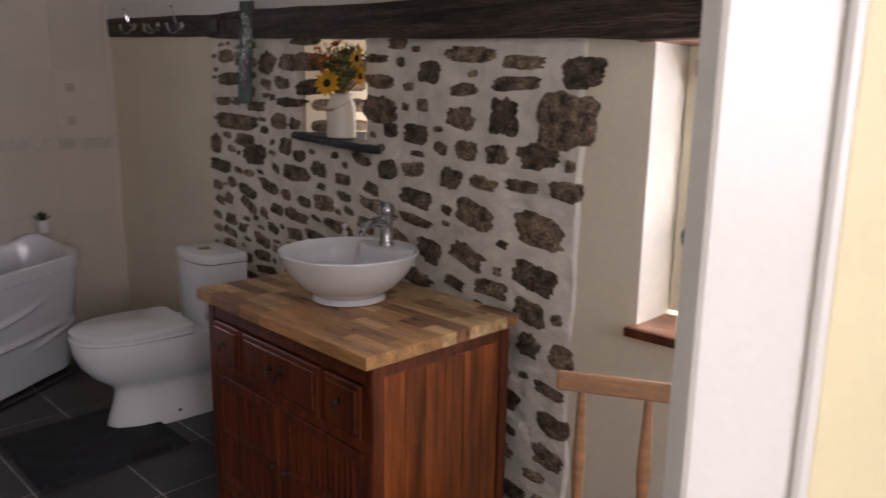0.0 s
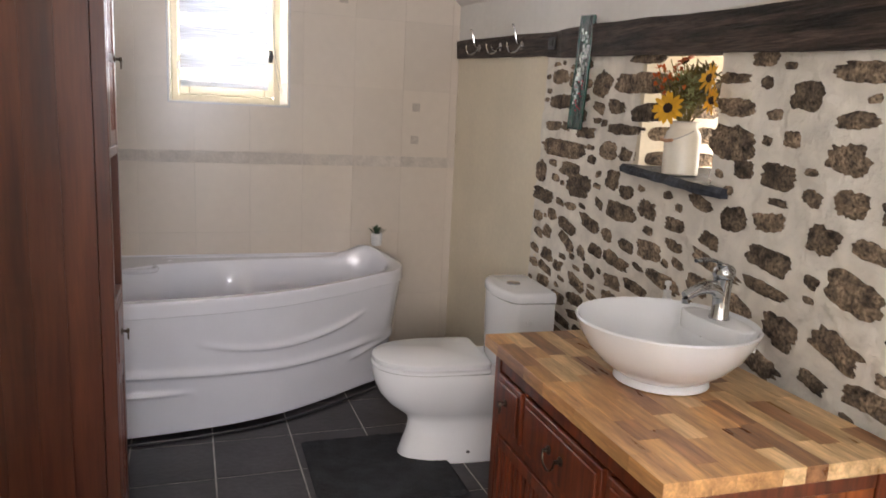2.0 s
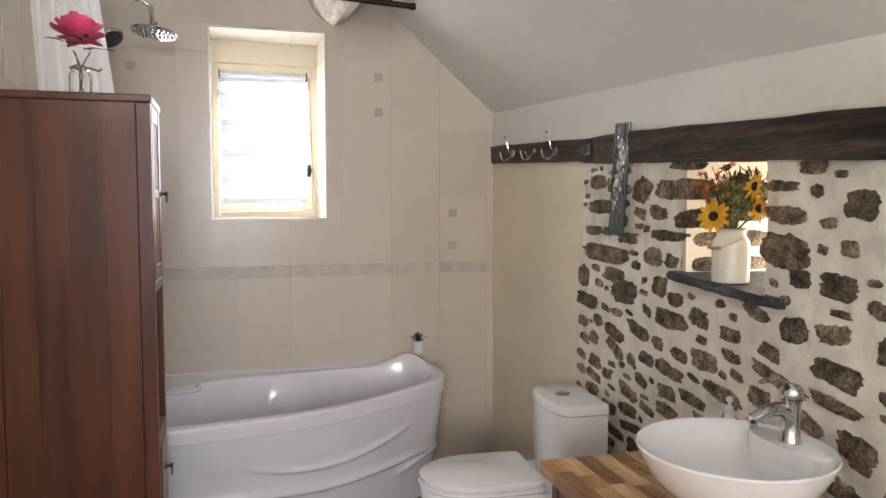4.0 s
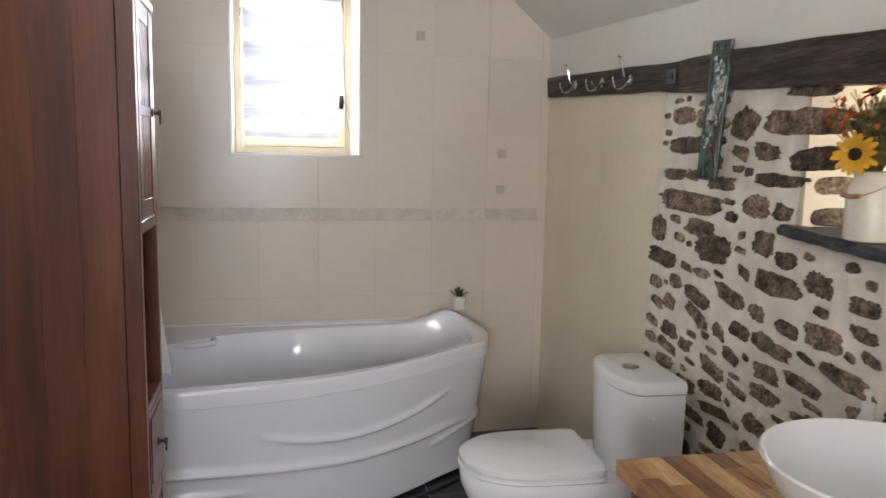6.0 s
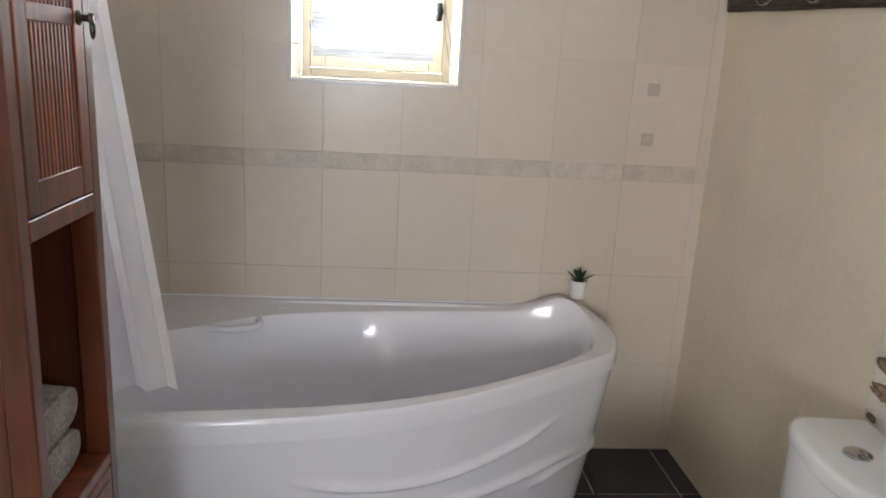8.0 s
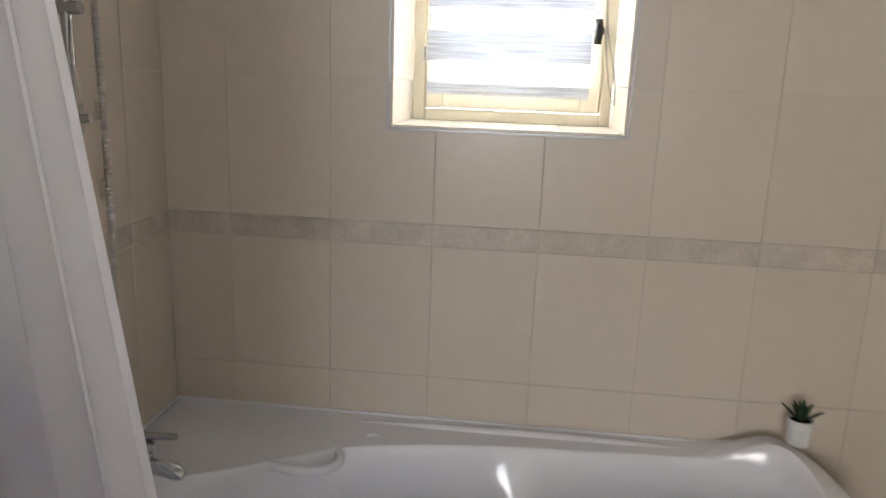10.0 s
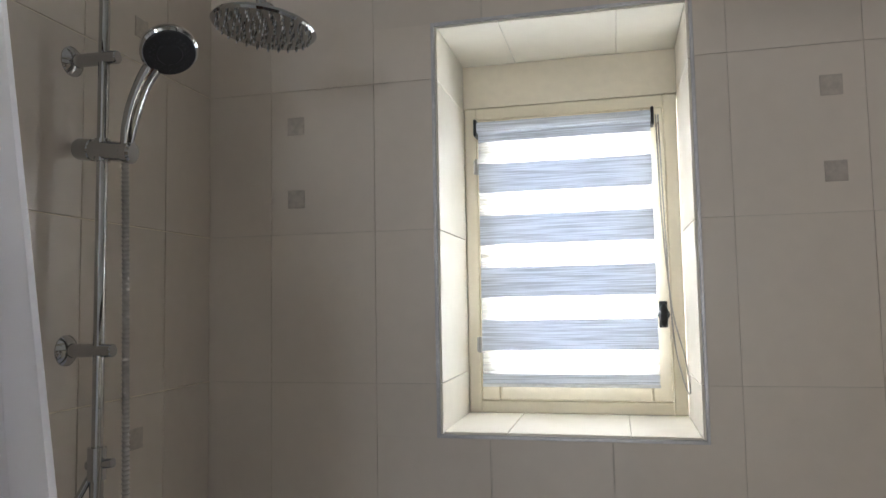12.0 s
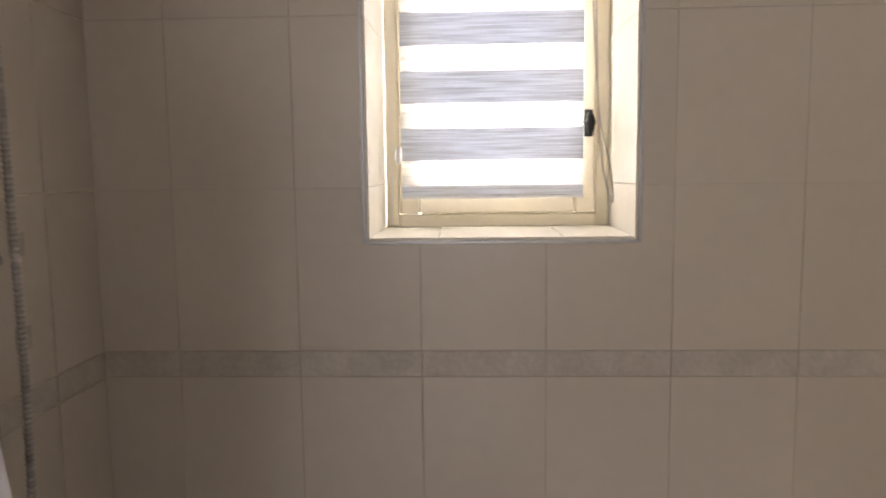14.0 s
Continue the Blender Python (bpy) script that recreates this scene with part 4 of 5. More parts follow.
# ---- curtain and rod ----
rod = thing("curtain_rod", (-1.45, -0.95, 2.38), "dark brown metal shower curtain rod hung under the ceiling", "curtain rod")
bm = tube(bmesh.new(), [(-0.73, 0, 0.02), (0.0, 0, 0.0), (0.742, 0, -0.035)], 0.0125, 16)
part("pole", bm, BROWNM, rod, "dark brown metal pole", True)
part("end_cap", lathe(bmesh.new(), [(0.015, 0), (0.015, 0.022), (0.011, 0.025)], 16, m=pose(0.722, 0, -0.034, 0, 92)), BLACKM, rod, "", True)
part("strap", tube(bmesh.new(), [(0.64, 0, -0.02), (0.63, 0.0, 0.06), (0.60, 0.0, 0.14)], 0.006, 6), BLACKM, rod, "black hanging strap")
cur = thing("shower_curtain", (-2.0, -0.95, 2.38), "white cloth shower curtain drawn to one side, hanging into the bath", "curtain")
bm = bmesh.new()
NU_, NV_ = 120, 40
gg = {}
for j in range(NV_ + 1):
    z = -1.72 * j / NV_
    t = j / NV_
    zz = 2.38 + z
    xr = -1.945 + (2.38 - zz) * 0.118
    xl = -2.17 + 0.05 * t
    for i in range(NU_ + 1):
        u = i / NU_
        ph = 2 * math.pi * 4.5 * u + 0.5 * math.sin(2.5 * t)
        amp = 0.022 + 0.030 * t
        yb = 0.0 + 0.06 * t
        gg[i, j] = bm.verts.new((xl + (xr - xl) * (u + 0.020 * math.sin(2 * ph)) + 2.0, yb + amp * math.sin(ph) * (0.6 + 0.4 * math.sin(3 * u + 1)), z))
for i in range(NU_):
    for j in range(NV_):
        bm.faces.new((gg[i, j], gg[i + 1, j], gg[i + 1, j + 1], gg[i, j + 1]))
part("cloth", bm, CURTAIN, cur, "white cloth in soft folds", True)
for k in range(4):
    x = -0.13 + 0.028 * k
    part("curtain_ring", tube(bmesh.new(), [(x, 0.020 * math.sin(a), 0.0 + 0.026 * math.cos(a) - 0.005) for a in [2 * math.pi * i / 14 for i in range(15)]], 0.0022, 6), CHROME, cur, "chrome curtain ring")

# potted succulent on the bath's corner
pl = thing("potted_plant", (-0.475, -0.085, 0.690), "small dark green succulent in a white pot on the bath", "plant")
part("pot", lathe(bmesh.new(), [(0.028, -0.01), (0.032, 0.05), (0.032, 0.058), (0.028, 0.058), (0.026, 0.045)], 24), POT, pl, "small white pot", True)
part("soil", lathe(bmesh.new(), [(0.027, 0.03), (0.027, 0.05)], 20), SEED, pl)
random.seed(2)
for k in range(17):
    bm = bmesh.new()
    a = 2.4 * k
    e = radians(22 + 3.6 * k)
    d = Vector((math.cos(a) * math.cos(e), math.sin(a) * math.cos(e), math.sin(e)))
    petal(bm, (d.x * 0.006, d.y * 0.006, 0.052), d, (0, 0, 1), random.uniform(0.040, 0.056), 0.015, 0.12)
    part("leaf", bm, LEAF, pl, "", True)

# ---- windows ----


def window(name, wloc, w, h, turn, hand, label, glass_w, bar_y=0.03, bot=0.12):
    """A small casement; local x along the wall, y to the outside, z up from its sill. hand: +1 handle at high x."""
    root = new(name)
    root.matrix_world = pose(*wloc, 0, 0, turn)
    tagged(root, label, "window", kind="structure")
    fr = bmesh.new()
    f = 0.035
    for a in ((0, f, 0, h), (w - f, w, 0, h), (f, w - f, 0, f), (f, w - f, h - f, h)):
        box(fr, a[0], a[1], 0.0, 0.06, a[2], a[3], 0.003)
    part("window_frame", fr, FRAME, root, "cream painted fixed frame")
    sa = bmesh.new()
    s0, s1, st = f + 0.002, w - f - 0.002, (w - 2 * f - glass_w) / 2
    zb, zt = f + 0.002, h - f - 0.002
    for a in ((s0, s0 + st, zb, zt), (s1 - st, s1, zb, zt), (s0 + st, s1 - st, zb, zb + bot - 0.03), (s0 + st, s1 - st, zt - 0.07, zt)):
        box(sa, a[0], a[1], -0.012, 0.045, a[2], a[3], 0.004)
    part("sash", sa, FRAME, root, "cream painted opening sash")
    pn = part("pane", bmb(s0 + st, s1 - st, 0.018, 0.022, zb + bot - 0.03, zt - 0.07), GLASS, root, "clear glass pane")
    pn.visible_shadow = False
    hx = w - f - 0.004 if hand > 0 else f + 0.004
    for z in (0.22 * h, 0.80 * h):
        bm = lathe(bmesh.new(), [(0.006, -0.022), (0.0065, 0.022)], 12, (w - hx, -0.018, z))
        box(bm, w - hx - 0.012, w - hx + 0.012, -0.014, -0.011, z - 0.02, z + 0.02)
        part("hinge", bm, STEEL, root, "small nickel hinge", True)
    bm = bmesh.new()
    z = 0.31 * h
    box(bm, hx - 0.017 * hand - 0.011, hx - 0.017 * hand + 0.011, -0.016, -0.012, z - 0.035, z + 0.035, 0.002)
    lathe(bm, [(0.012, 0), (0.012, 0.02), (0.016, 0.026), (0.012, 0.034)], 14, m=pose(hx - 0.017 * hand, -0.012, z, 90))
    tube(bm, spline([(hx - 0.017 * hand, -0.04, z + 0.025), (hx - 0.017 * hand, -0.052, z), (hx - 0.017 * hand, -0.045, z - 0.03)], 8), [0.006, 0.009, 0.011, 0.011, 0.010, 0.010, 0.009, 0.005], 10)
    part("handle", bm, BLACKM, root, "black iron window handle", True)
    return root


def blind(name, x0, x1, z1, z0, y, parent_m, label):
    """A day-and-night roller blind: woven bands with sheer ones between."""
    root = new(name)
    root.matrix_world = parent_m
    tagged(root, label, "blind")
    part("roller", lathe(bmesh.new(), [(0.016, 0), (0.016, x1 - x0)], 20, m=pose(x0, y - 0.005, z1 - 0.018, 0, 90)), BAND, root, "cloth wound on the roller", True)
    for x in (x0 - 0.008, x1):
        part("bracket", bmb(x, x + 0.008, y - 0.024, y + 0.02, z1 - 0.045, z1 + 0.004, 0.003), BLACKM, root, "dark metal bracket")
    part("sheer_cloth", bmb(x0, x1, y + 0.006, y + 0.0065, z0 + 0.02, z1 - 0.03), SHEER, root, "sheer white cloth")
    bands = [(z1 - 0.058, z1 - 0.030)]
    step = (z1 - 0.12 - z0 - 0.03) / 4
    for k in range(4):
        zt_ = z1 - 0.12 - step * k
        bands.append((zt_ - step * 0.57, zt_))
    bands.append((z0, z0 + 0.028))
    for a, b in bands:
        part("woven_band", bmb(x0 + 0.001, x1 - 0.001, y, y + 0.0008, a, b), BAND, root, "grey-blue woven band")
    part("bottom_bar", bmb(x0, x1, y - 0.002, y + 0.004, z0 - 0.006, z0 + 0.003, 0.001), POT, root, "pale bottom bar")
    bm = bmesh.new()
    cx = x1 + 0.012
    tube(bm, spline([(cx, y - 0.02, z1 - 0.02), (cx + 0.006, y - 0.03, z1 - 0.3), (cx + 0.022, y - 0.03, z1 - 0.53), (cx + 0.05, y - 0.028, z1 - 0.66), (cx + 0.058, y - 0.028, z1 - 0.75), (cx + 0.040, y - 0.028, z1 - 0.70),
                     (cx + 0.022, y - 0.03, z1 - 0.58), (cx + 0.012, y - 0.03, z1 - 0.3), (cx + 0.006, y - 0.022, z1 - 0.02)], 300), [0.0014 if i % 2 else 0.0026 for i in range(300)], 6)
    part("bead_chain", bm, STEEL, root, "fine metal bead chain", True)
    return root


FY = 0.315
wn1 = window("window_1", (WIN[0] + 0.008, FY, WIN[2] + 0.004), 0.586, 0.865, 0, 1, "small cream casement window set deep in the tiled reveal", 0.41)
structure("window_apron", bmb(WIN[0], WIN[1], FY + 0.002, 0.41, WIN[2] + 0.871, WIN[3]), PLASTER, "plastered strip over the window")
blind("roller_blind", 0.045, 0.515, 0.815, 0.083, -0.04, wn1.matrix_world.copy(), "white and grey-blue striped roller blind lowered over the cream window")
wn2 = window("window_2", (0.178, WIN2[1] - 0.005, WIN2[2] + 0.02), 0.59, 0.755, -90, -1, "cream painted side window with its blind down", 0.40)
blind("roller_blind", 0.062, 0.545, 0.71, 0.06, -0.04, wn2.matrix_world.copy(), "striped woven roller blind lowered over the side window")
structure("window_sill", bmb(-0.030, 0.174, WIN2[0] - 0.02, WIN2[1] + 0.02, WIN2[2] - 0.016, WIN2[2] + 0.010, 0.004), SILLWOOD, "brown varnished wooden window sill")
structure("window_sill", bmb(-0.0345, -0.0302, WIN2[0] - 0.02, WIN2[1] + 0.02, WIN2[2] - 0.018, WIN2[2] + 0.008, 0.001), WOODT, "thin dark brown strip along the front edge of the window sill")
structure("window_lintel", bmb(-0.012, 0.44, WIN2[0] - 0.05, WIN2[1] + 0.05, WIN2[3] - 0.012, WIN2[3] + 0.03, 0.004), SILLWOOD, "brown wooden lintel over the side window")
random.seed(8)
for y, s in ((NICHE[1], -1), (NICHE[0], 1)):
    z = NICHE[2] + 0.05
    while z < NICHE[3] - 0.05:
        a = 0.02 + random.uniform(0, 0.03)
        while a < 0.30:
            ln_ = random.uniform(0.08, 0.15)
            bm = bmesh.new()
            h_ = random.uniform(0.022, 0.034)
            lp = []
            for dy, k in ((0.01, 1.0), (-0.001, 1.0), (-0.006, 0.85)):
                lp.append([(a + ln_ / 2 + ln_ / 2 * k * math.copysign(abs(math.cos(t)) ** 0.6, math.cos(t)) * (1 + 0.15 * noise.noise(Vector((t * 2, a * 9, z * 9)))), y - s * dy, z + h_ * k * math.copysign(abs(math.sin(t)) ** 0.6, math.sin(t)) * (1 + 0.3 * noise.noise(Vector((t * 2, a * 9, z * 7 + 4))))) for t in [2 * math.pi * i / 18 for i in range(18)]])
            rings(bm, lp, False, True)
            part("stone", bm, STONE, bpy.data.objects["wall_east"], "", True)
            a += ln_ + 0.03
        z += 0.085
pn = structure("niche_pane", bmb(0.40, 0.41, NICHE[0], NICHE[1], NICHE[2], NICHE[3]), FROST, "frosted glass at the back of the small opening")
pn.visible_shadow = False
# trim round the window opening: thin metal edge
bm = bmesh.new()
x0, x1, z0, z1 = WIN
for a in ((x0 - 0.008, x0, z0 - 0.008, z1 + 0.008), (x1, x1 + 0.008, z0 - 0.008, z1 + 0.008), (x0, x1, z0 - 0.008, z0), (x0, x1, z1, z1 + 0.008)):
    box(bm, a[0], a[1], -0.011, 0.006, a[2], a[3], 0.001)
structure("window_trim", bm, mat("grey_edge_trim", (0.55, 0.54, 0.55), 0.35, 0.3, bump=0.02), "thin grey metal edge trim")

# ---- niche, shelf, jug of flowers ----
sh = thing("slate_shelf", (-0.012, -2.085, 1.255), "rough dark blue slate shelf under the small opening", "shelf")
bm = bmesh.new()
loops = []
for i in range(25):
    y = 0.235 - 0.50 * i / 24
    t = i / 24
    z = 0.018 - 0.036 * t
    th = 0.016 + 0.003 * noise.noise(Vector((y * 20, 0, 0)))
    xo = -0.045 + 0.006 * noise.noise(Vector((y * 15, 3, 0))) + (0.02 * (t - 0.9) * 10 if t > 0.9 else 0)
    loops.append([(xo, y, z - th), (xo - 0.004, y, z), (xo + 0.008, y, z + th * 0.8), (0.30 if 0.1 < t < 0.8 else 0.02, y, z + th * 0.7), (0.02, y, z - th)])
rings(bm, loops)
part("slab", bm, SLATESH, sh, "rough-edged slate slab")

jug = thing("milk_jug", (0.015, -2.085, 1.267), "cream enamel churn filled with sunflowers, on the slate shelf", "jug")
jug.scale = (0.94, 0.94, 0.94)
bm = lathe(bmesh.new(), [(0.055, 0.0), (0.060, 0.004), (0.060, 0.125), (0.056, 0.142), (0.046, 0.156), (0.046, 0.168), (0.052, 0.178), (0.049, 0.178), (0.043, 0.168), (0.043, 0.15), (0.02, 0.14)], 40)
part("body", bm, JUG, jug, "cream enamel body with a short neck", True)
part("rim", tube(bmesh.new(), [(0.052 * math.cos(a), 0.052 * math.sin(a), 0.179) for a in [2 * math.pi * i / 30 for i in range(31)]], 0.002, 6), STEEL, jug, "thin worn rim", True)
bm = tube(bmesh.new(), [(-0.065 * math.sin(math.pi * i / 16), 0.055 * math.cos(math.pi * i / 16), 0.150 - 0.035 * math.sin(math.pi * i / 16)) for i in range(17)], 0.002, 6)
hd_ = part("wire_handle", bm, STEEL, jug, "wire carrying handle")
part("wooden_grip", tube(bmesh.new(), [(-0.064, 0.030, 0.117), (-0.067, 0.0, 0.114), (-0.064, -0.028, 0.117)], 0.006, 10), PALEWOOD, hd_, "turned wooden grip", True)
random.seed(9)


def sunflower(p, face, r, matl=YELLOW):
    face = Vector(face).normalized()
    u = face.orthogonal().normalized()
    v = face.cross(u)
    bm = bmesh.new()
    for k in range(15):
        a = 2 * math.pi * k / 15 + random.uniform(-0.1, 0.1)
        d = (u * math.cos(a) + v * math.sin(a) + face * random.uniform(0.0, 0.35)).normalized()
        petal(bm, Vector(p) + d * r * 0.22, d, face, r * random.uniform(0.7, 0.85), r * 0.34, random.uniform(-0.2, 0.15))
    fl = part("flower", bm, matl, jug, "yellow sunflower with a dark heart" if matl is YELLOW else "orange flower", True)
    M = Matrix.Translation(Vector(p)) @ face.to_track_quat("Z", "Y").to_matrix().to_4x4()
    part("seed_head", lathe(bmesh.new(), [(r * 0.30, -0.004), (r * 0.30, 0.006), (r * 0.2, 0.012), (r * 0.05, 0.014)], 16, m=M), SEED, fl, "brown seed head", True)
    part("stem", tube(bmesh.new(), spline([(0, 0, 0.15), (p[0] * 0.3, p[1] * 0.4, 0.15 + (p[2] - 0.15) * 0.5), Vector(p) - face * 0.012], 8), 0.003, 6), STEM, fl, "green stem")


sunflower((-0.095, -0.035, 0.220), (-0.85, -0.5, 0.15), 0.054)
sunflower((-0.065, -0.192, 0.312), (-0.85, 0.15, 0.2), 0.048)
sunflower((-0.055, -0.200, 0.246), (-0.85, 0.2, 0.0), 0.044)
sunflower((-0.02, 0.0, 0.375), (-0.5, 0.2, 0.8), 0.042, ORANGE)
for k in range(16):
    y = 0.03 + 0.11 * random.random() if k > 4 else random.uniform(-0.06, 0.06)
    z = random.uniform(0.26, 0.36)
    p = Vector((random.uniform(-0.08, -0.02), y, z))
    bm = bmesh.new()
    for q in range(8):
        petal(bm, p, (random.uniform(-1, 0.4), random.uniform(-1, 1), random.uniform(-0.5, 1)), (0, 0, 1), 0.016, 0.010)
    f_ = part("flower", bm, ORANGE, jug, "small dried orange flower", True)
    part("stem", tube(bmesh.new(), spline([(0, 0, 0.15), (p.x * 0.5, p.y * 0.35, 0.22), p], 7), 0.0015, 5), STEM, f_, "thin stem")
bm = bmesh.new()
for k in range(420):
    a, e, l = random.uniform(0, 6.28), random.uniform(0.5, 1.5), random.uniform(0.06, 0.19)
    d = Vector((math.cos(a) * math.cos(e) * 0.6 + 0.16, math.sin(a) * math.cos(e) * 0.9 - 0.16, math.sin(e)))
    p = Vector((0, 0, 0.17)) + d * l
    petal(bm, p, (random.uniform(-1, 1), random.uniform(-1, 1), random.uniform(0, 1)), (0, 0, 1), random.uniform(0.02, 0.05), 0.012, 0.1)
part("foliage", bm, STEM, jug, "dry olive-green foliage", True, kind="stuff")
bm = bmesh.new()
for k in range(330):
    c = (Vector((-0.06, -0.105, 0.30)), Vector((-0.05, -0.085, 0.25)), Vector((-0.045, -0.02, 0.31)))[k % 3]
    d = Vector((random.gauss(0, 1), random.gauss(0, 1), random.gauss(0, 1))).normalized()
    petal(bm, c + d * random.uniform(0.01, 0.032), d, (0, 0, 1), 0.010, 0.006)
part("blossom", bm, SAGE, jug, "pale green clustered blossom", True, kind="stuff")
bm = bmesh.new()
for k in range(26):
    tube(bm, spline([(0, 0, 0.15), (random.uniform(-0.03, 0.02), random.uniform(-0.03, 0.03), 0.23), (random.uniform(-0.08, 0.02), random.uniform(-0.08, 0.10), random.uniform(0.30, 0.39))], 6), 0.0013, 5)
part("dry_stem", bm, STEM, jug, "thin dry stems", kind="stuff")

# ---- wall things ----
gp = thing("wall_art", (-0.055, -1.53, 1.39), "narrow dark green fused-glass art panel with silver fragments", "wall decoration")
gm = Euler((radians(2.5), radians(2), radians(8))).to_matrix().to_4x4()
gp.matrix_world = Matrix.Translation((-0.05, -1.495, 1.39)) @ gm
part("glass_strip", bmb(-0.006, 0.006, -0.044, 0.044, 0.0, 0.43, 0.003), GREENGL, gp, "dark green glass strip")
random.seed(5)
bm = bmesh.new()
for k in range(110):
    z = random.triangular(0.09, 0.40, 0.22)
    y = 0.012 * math.sin(z * 16) + random.uniform(-0.022, 0.022)
    s = random.uniform(0.002, 0.0055)
    box(bm, -0.0085, -0.005, y - s, y + s, z - s * 1.4, z + s * 1.4, 0, m=None)
part("glass_fragment", bm, MOSAIC, gp, "silver glass fragments", kind="stuff")
for k in range(18):
    z = random.uniform(0.07, 0.21)
    y = random.uniform(-0.025, 0.01)
    bm = lathe(bmesh.new(), [(0.003, 0), (0.002, 0.003)], 8, m=pose(-0.006, y, z, 0, -90))
    part("bead", bm, REDDOT, gp, "small red glass bead")

for i, (y, double) in enumerate(((-0.37, 1), (-0.65, 0), (-0.90, 1))):
    z = 1.795 + 0.045 * y
    hk = thing("coat_hook", (-0.02, y, z), "chrome double coat hook screwed to the dark beam" if double else "low chrome coat hook screwed to the dark beam", "coat hook", "coat hooks on the beam")
    part("rosette", lathe(bmesh.new(), [(0.020, 0), (0.020, 0.003), (0.014, 0.007), (0.006, 0.009)], 20, m=pose(0, 0, 0, 0, -90)), CHROME, hk, "round chrome plate", True)
    bm = bmesh.new()
    tube(bm, spline([(-0.006, 0, 0.0), (-0.03, 0, -0.03), (-0.06, 0, -0.035), (-0.075, 0, -0.01), (-0.075, 0, 0.006)], 14), [0.004] * 13 + [0.006], 8)
    if double:
        tube(bm, spline([(-0.006, 0, 0.0), (-0.03, 0, 0.015), (-0.038, 0, 0.05), (-0.050, 0, 0.085), (-0.058, 0, 0.088)], 14), [0.004] * 12 + [0.005, 0.006], 8)
    else:
        tube(bm, spline([(-0.006, 0, 0.0), (-0.03, -0.03, -0.02), (-0.055, -0.035, -0.02), (-0.065, -0.035, 0.0)], 10), 0.004, 8)
    part("hook", bm, CHROME, hk, "curved chrome hook", True)
swt = thing("light_switch", (-0.027, -1.215, 1.738), "small dark square switch let into the beam", "switch")
bm = bmb(-0.006, 0.002, -0.030, 0.030, -0.026, 0.026, 0.002)
part("plate", bm, DARKRUB, swt, "dark plate")
part("rocker", bmb(-0.009, -0.005, -0.015, 0.015, -0.013, 0.013, 0.001), BLACKM, swt, "dark rocker")
sp_ = thing("spotlight", (-0.70, -1.02, 2.44), "silver swivelling spotlight under the sloping ceiling", "lamp")
part("mount", lathe(bmesh.new(), [(0.04, 0.0), (0.04, 0.012), (0.01, 0.02), (0.01, 0.09)], 20, m=pose(0.0, 0.0, 0.0)), STEEL, sp_, "silver mount", True)
SM = Matrix.Translation((0, 0, 0)) @ Euler((radians(50), radians(30), 0)).to_matrix().to_4x4()
part("lamp_head", lathe(bmesh.new(), [(0.02, 0.05), (0.034, 0.03), (0.036, -0.03), (0.033, -0.034), (0.028, -0.02), (0.005, -0.018)], 24, m=SM), STEEL, sp_, "silver lamp head", True)

# ---- chair ----
ch = thing("wooden_chair", (-0.636, -3.79, 0), "pale varnished wooden spindle-back chair under the side window", "chair", rz=27)
# back runs along local y at x=0.36; seat towards -x
part("top_rail", bmb(0.33, 0.352, -0.21, 0.21, 0.755, 0.80, 0.005), PALEWOOD, ch, "curved pale top rail")
for k in range(3):
    y = 0.15 - 0.15 * k
    part("spindle", tube(bmesh.new(), [(0.335, y, 0.44), (0.337, y, 0.52), (0.339, y, 0.58), (0.340, y, 0.66), (0.342, y, 0.757)], [0.010, 0.013, 0.017, 0.013, 0.010], 10), PALEWOOD, ch, "", True)
part("seat", bmb(-0.04, 0.36, -0.21, 0.21, 0.415, 0.445, 0.008, seg=2), PALEWOOD, ch, "flat pale wooden seat")
for x in (0.02, 0.32):
    for y in (0.17, -0.17):
        part("leg", tube(bmesh.new(), [(x, y, 0), (x, y, 0.2), (x, y, 0.417)], [0.012, 0.018, 0.014], 12), PALEWOOD, ch, "", True)

# ---- doors ----
dl_ = new("door_1")
dl_.matrix_world = pose(-2.12, -4.05, 0.01, 0, 0, 57)
tagged(dl_, "white door standing open, with a chrome lever", "door", kind="structure")
part("leaf", bmb(0, 0.745, -0.02, 0.02, 0, 1.98, 0.003), DOORP, dl_, "white painted door leaf")
bm = bmesh.new()
for s in (1, -1):
    lathe(bm, [(0.025, 0), (0.025, 0.008), (0.01, 0.012), (0.01, 0.05)], 20, m=pose(0.69, -0.02 * s, 0.99, 90 * s))
    tube(bm, spline([(0.69, -0.06 * s, 0.99), (0.645, -0.065 * s, 0.99), (0.57, -0.06 * s, 0.985)], 10), 0.009, 12)
part("lever_handle", bm, CHROME, dl_, "chrome lever handle", True)
# the entrance door: its free edge stands beside the camera's way
d2 = new("door_2")
d2.matrix_world = pose(-1.19, -4.10, 0.01, 0, 0, -40)
tagged(d2, "open panelled white door with pale yellow panels", "door", kind="structure")
part("leaf", bmb(0, 0.73, -0.022, 0.022, 0, 1.99, 0.004), DOORP, d2, "white painted door leaf")
for z0, z1 in ((0.12, 0.88), (1.02, 1.88)):
    bm = bmesh.new()
    for a in ((0.10, 0.115, z0, z1), (0.615, 0.63, z0, z1), (0.115, 0.615, z0, z0 + 0.015), (0.115, 0.615, z1 - 0.015, z1)):
        box(bm, a[0], a[1], -0.032, -0.022, a[2], a[3], 0.004)
    part("moulding", bm, DOORP, d2, "white panel moulding")
    part("panel", bmb(0.117, 0.613, -0.0255, -0.022, z0 + 0.017, z1 - 0.017, 0.001), DOORY, d2, "pale yellow door panel")
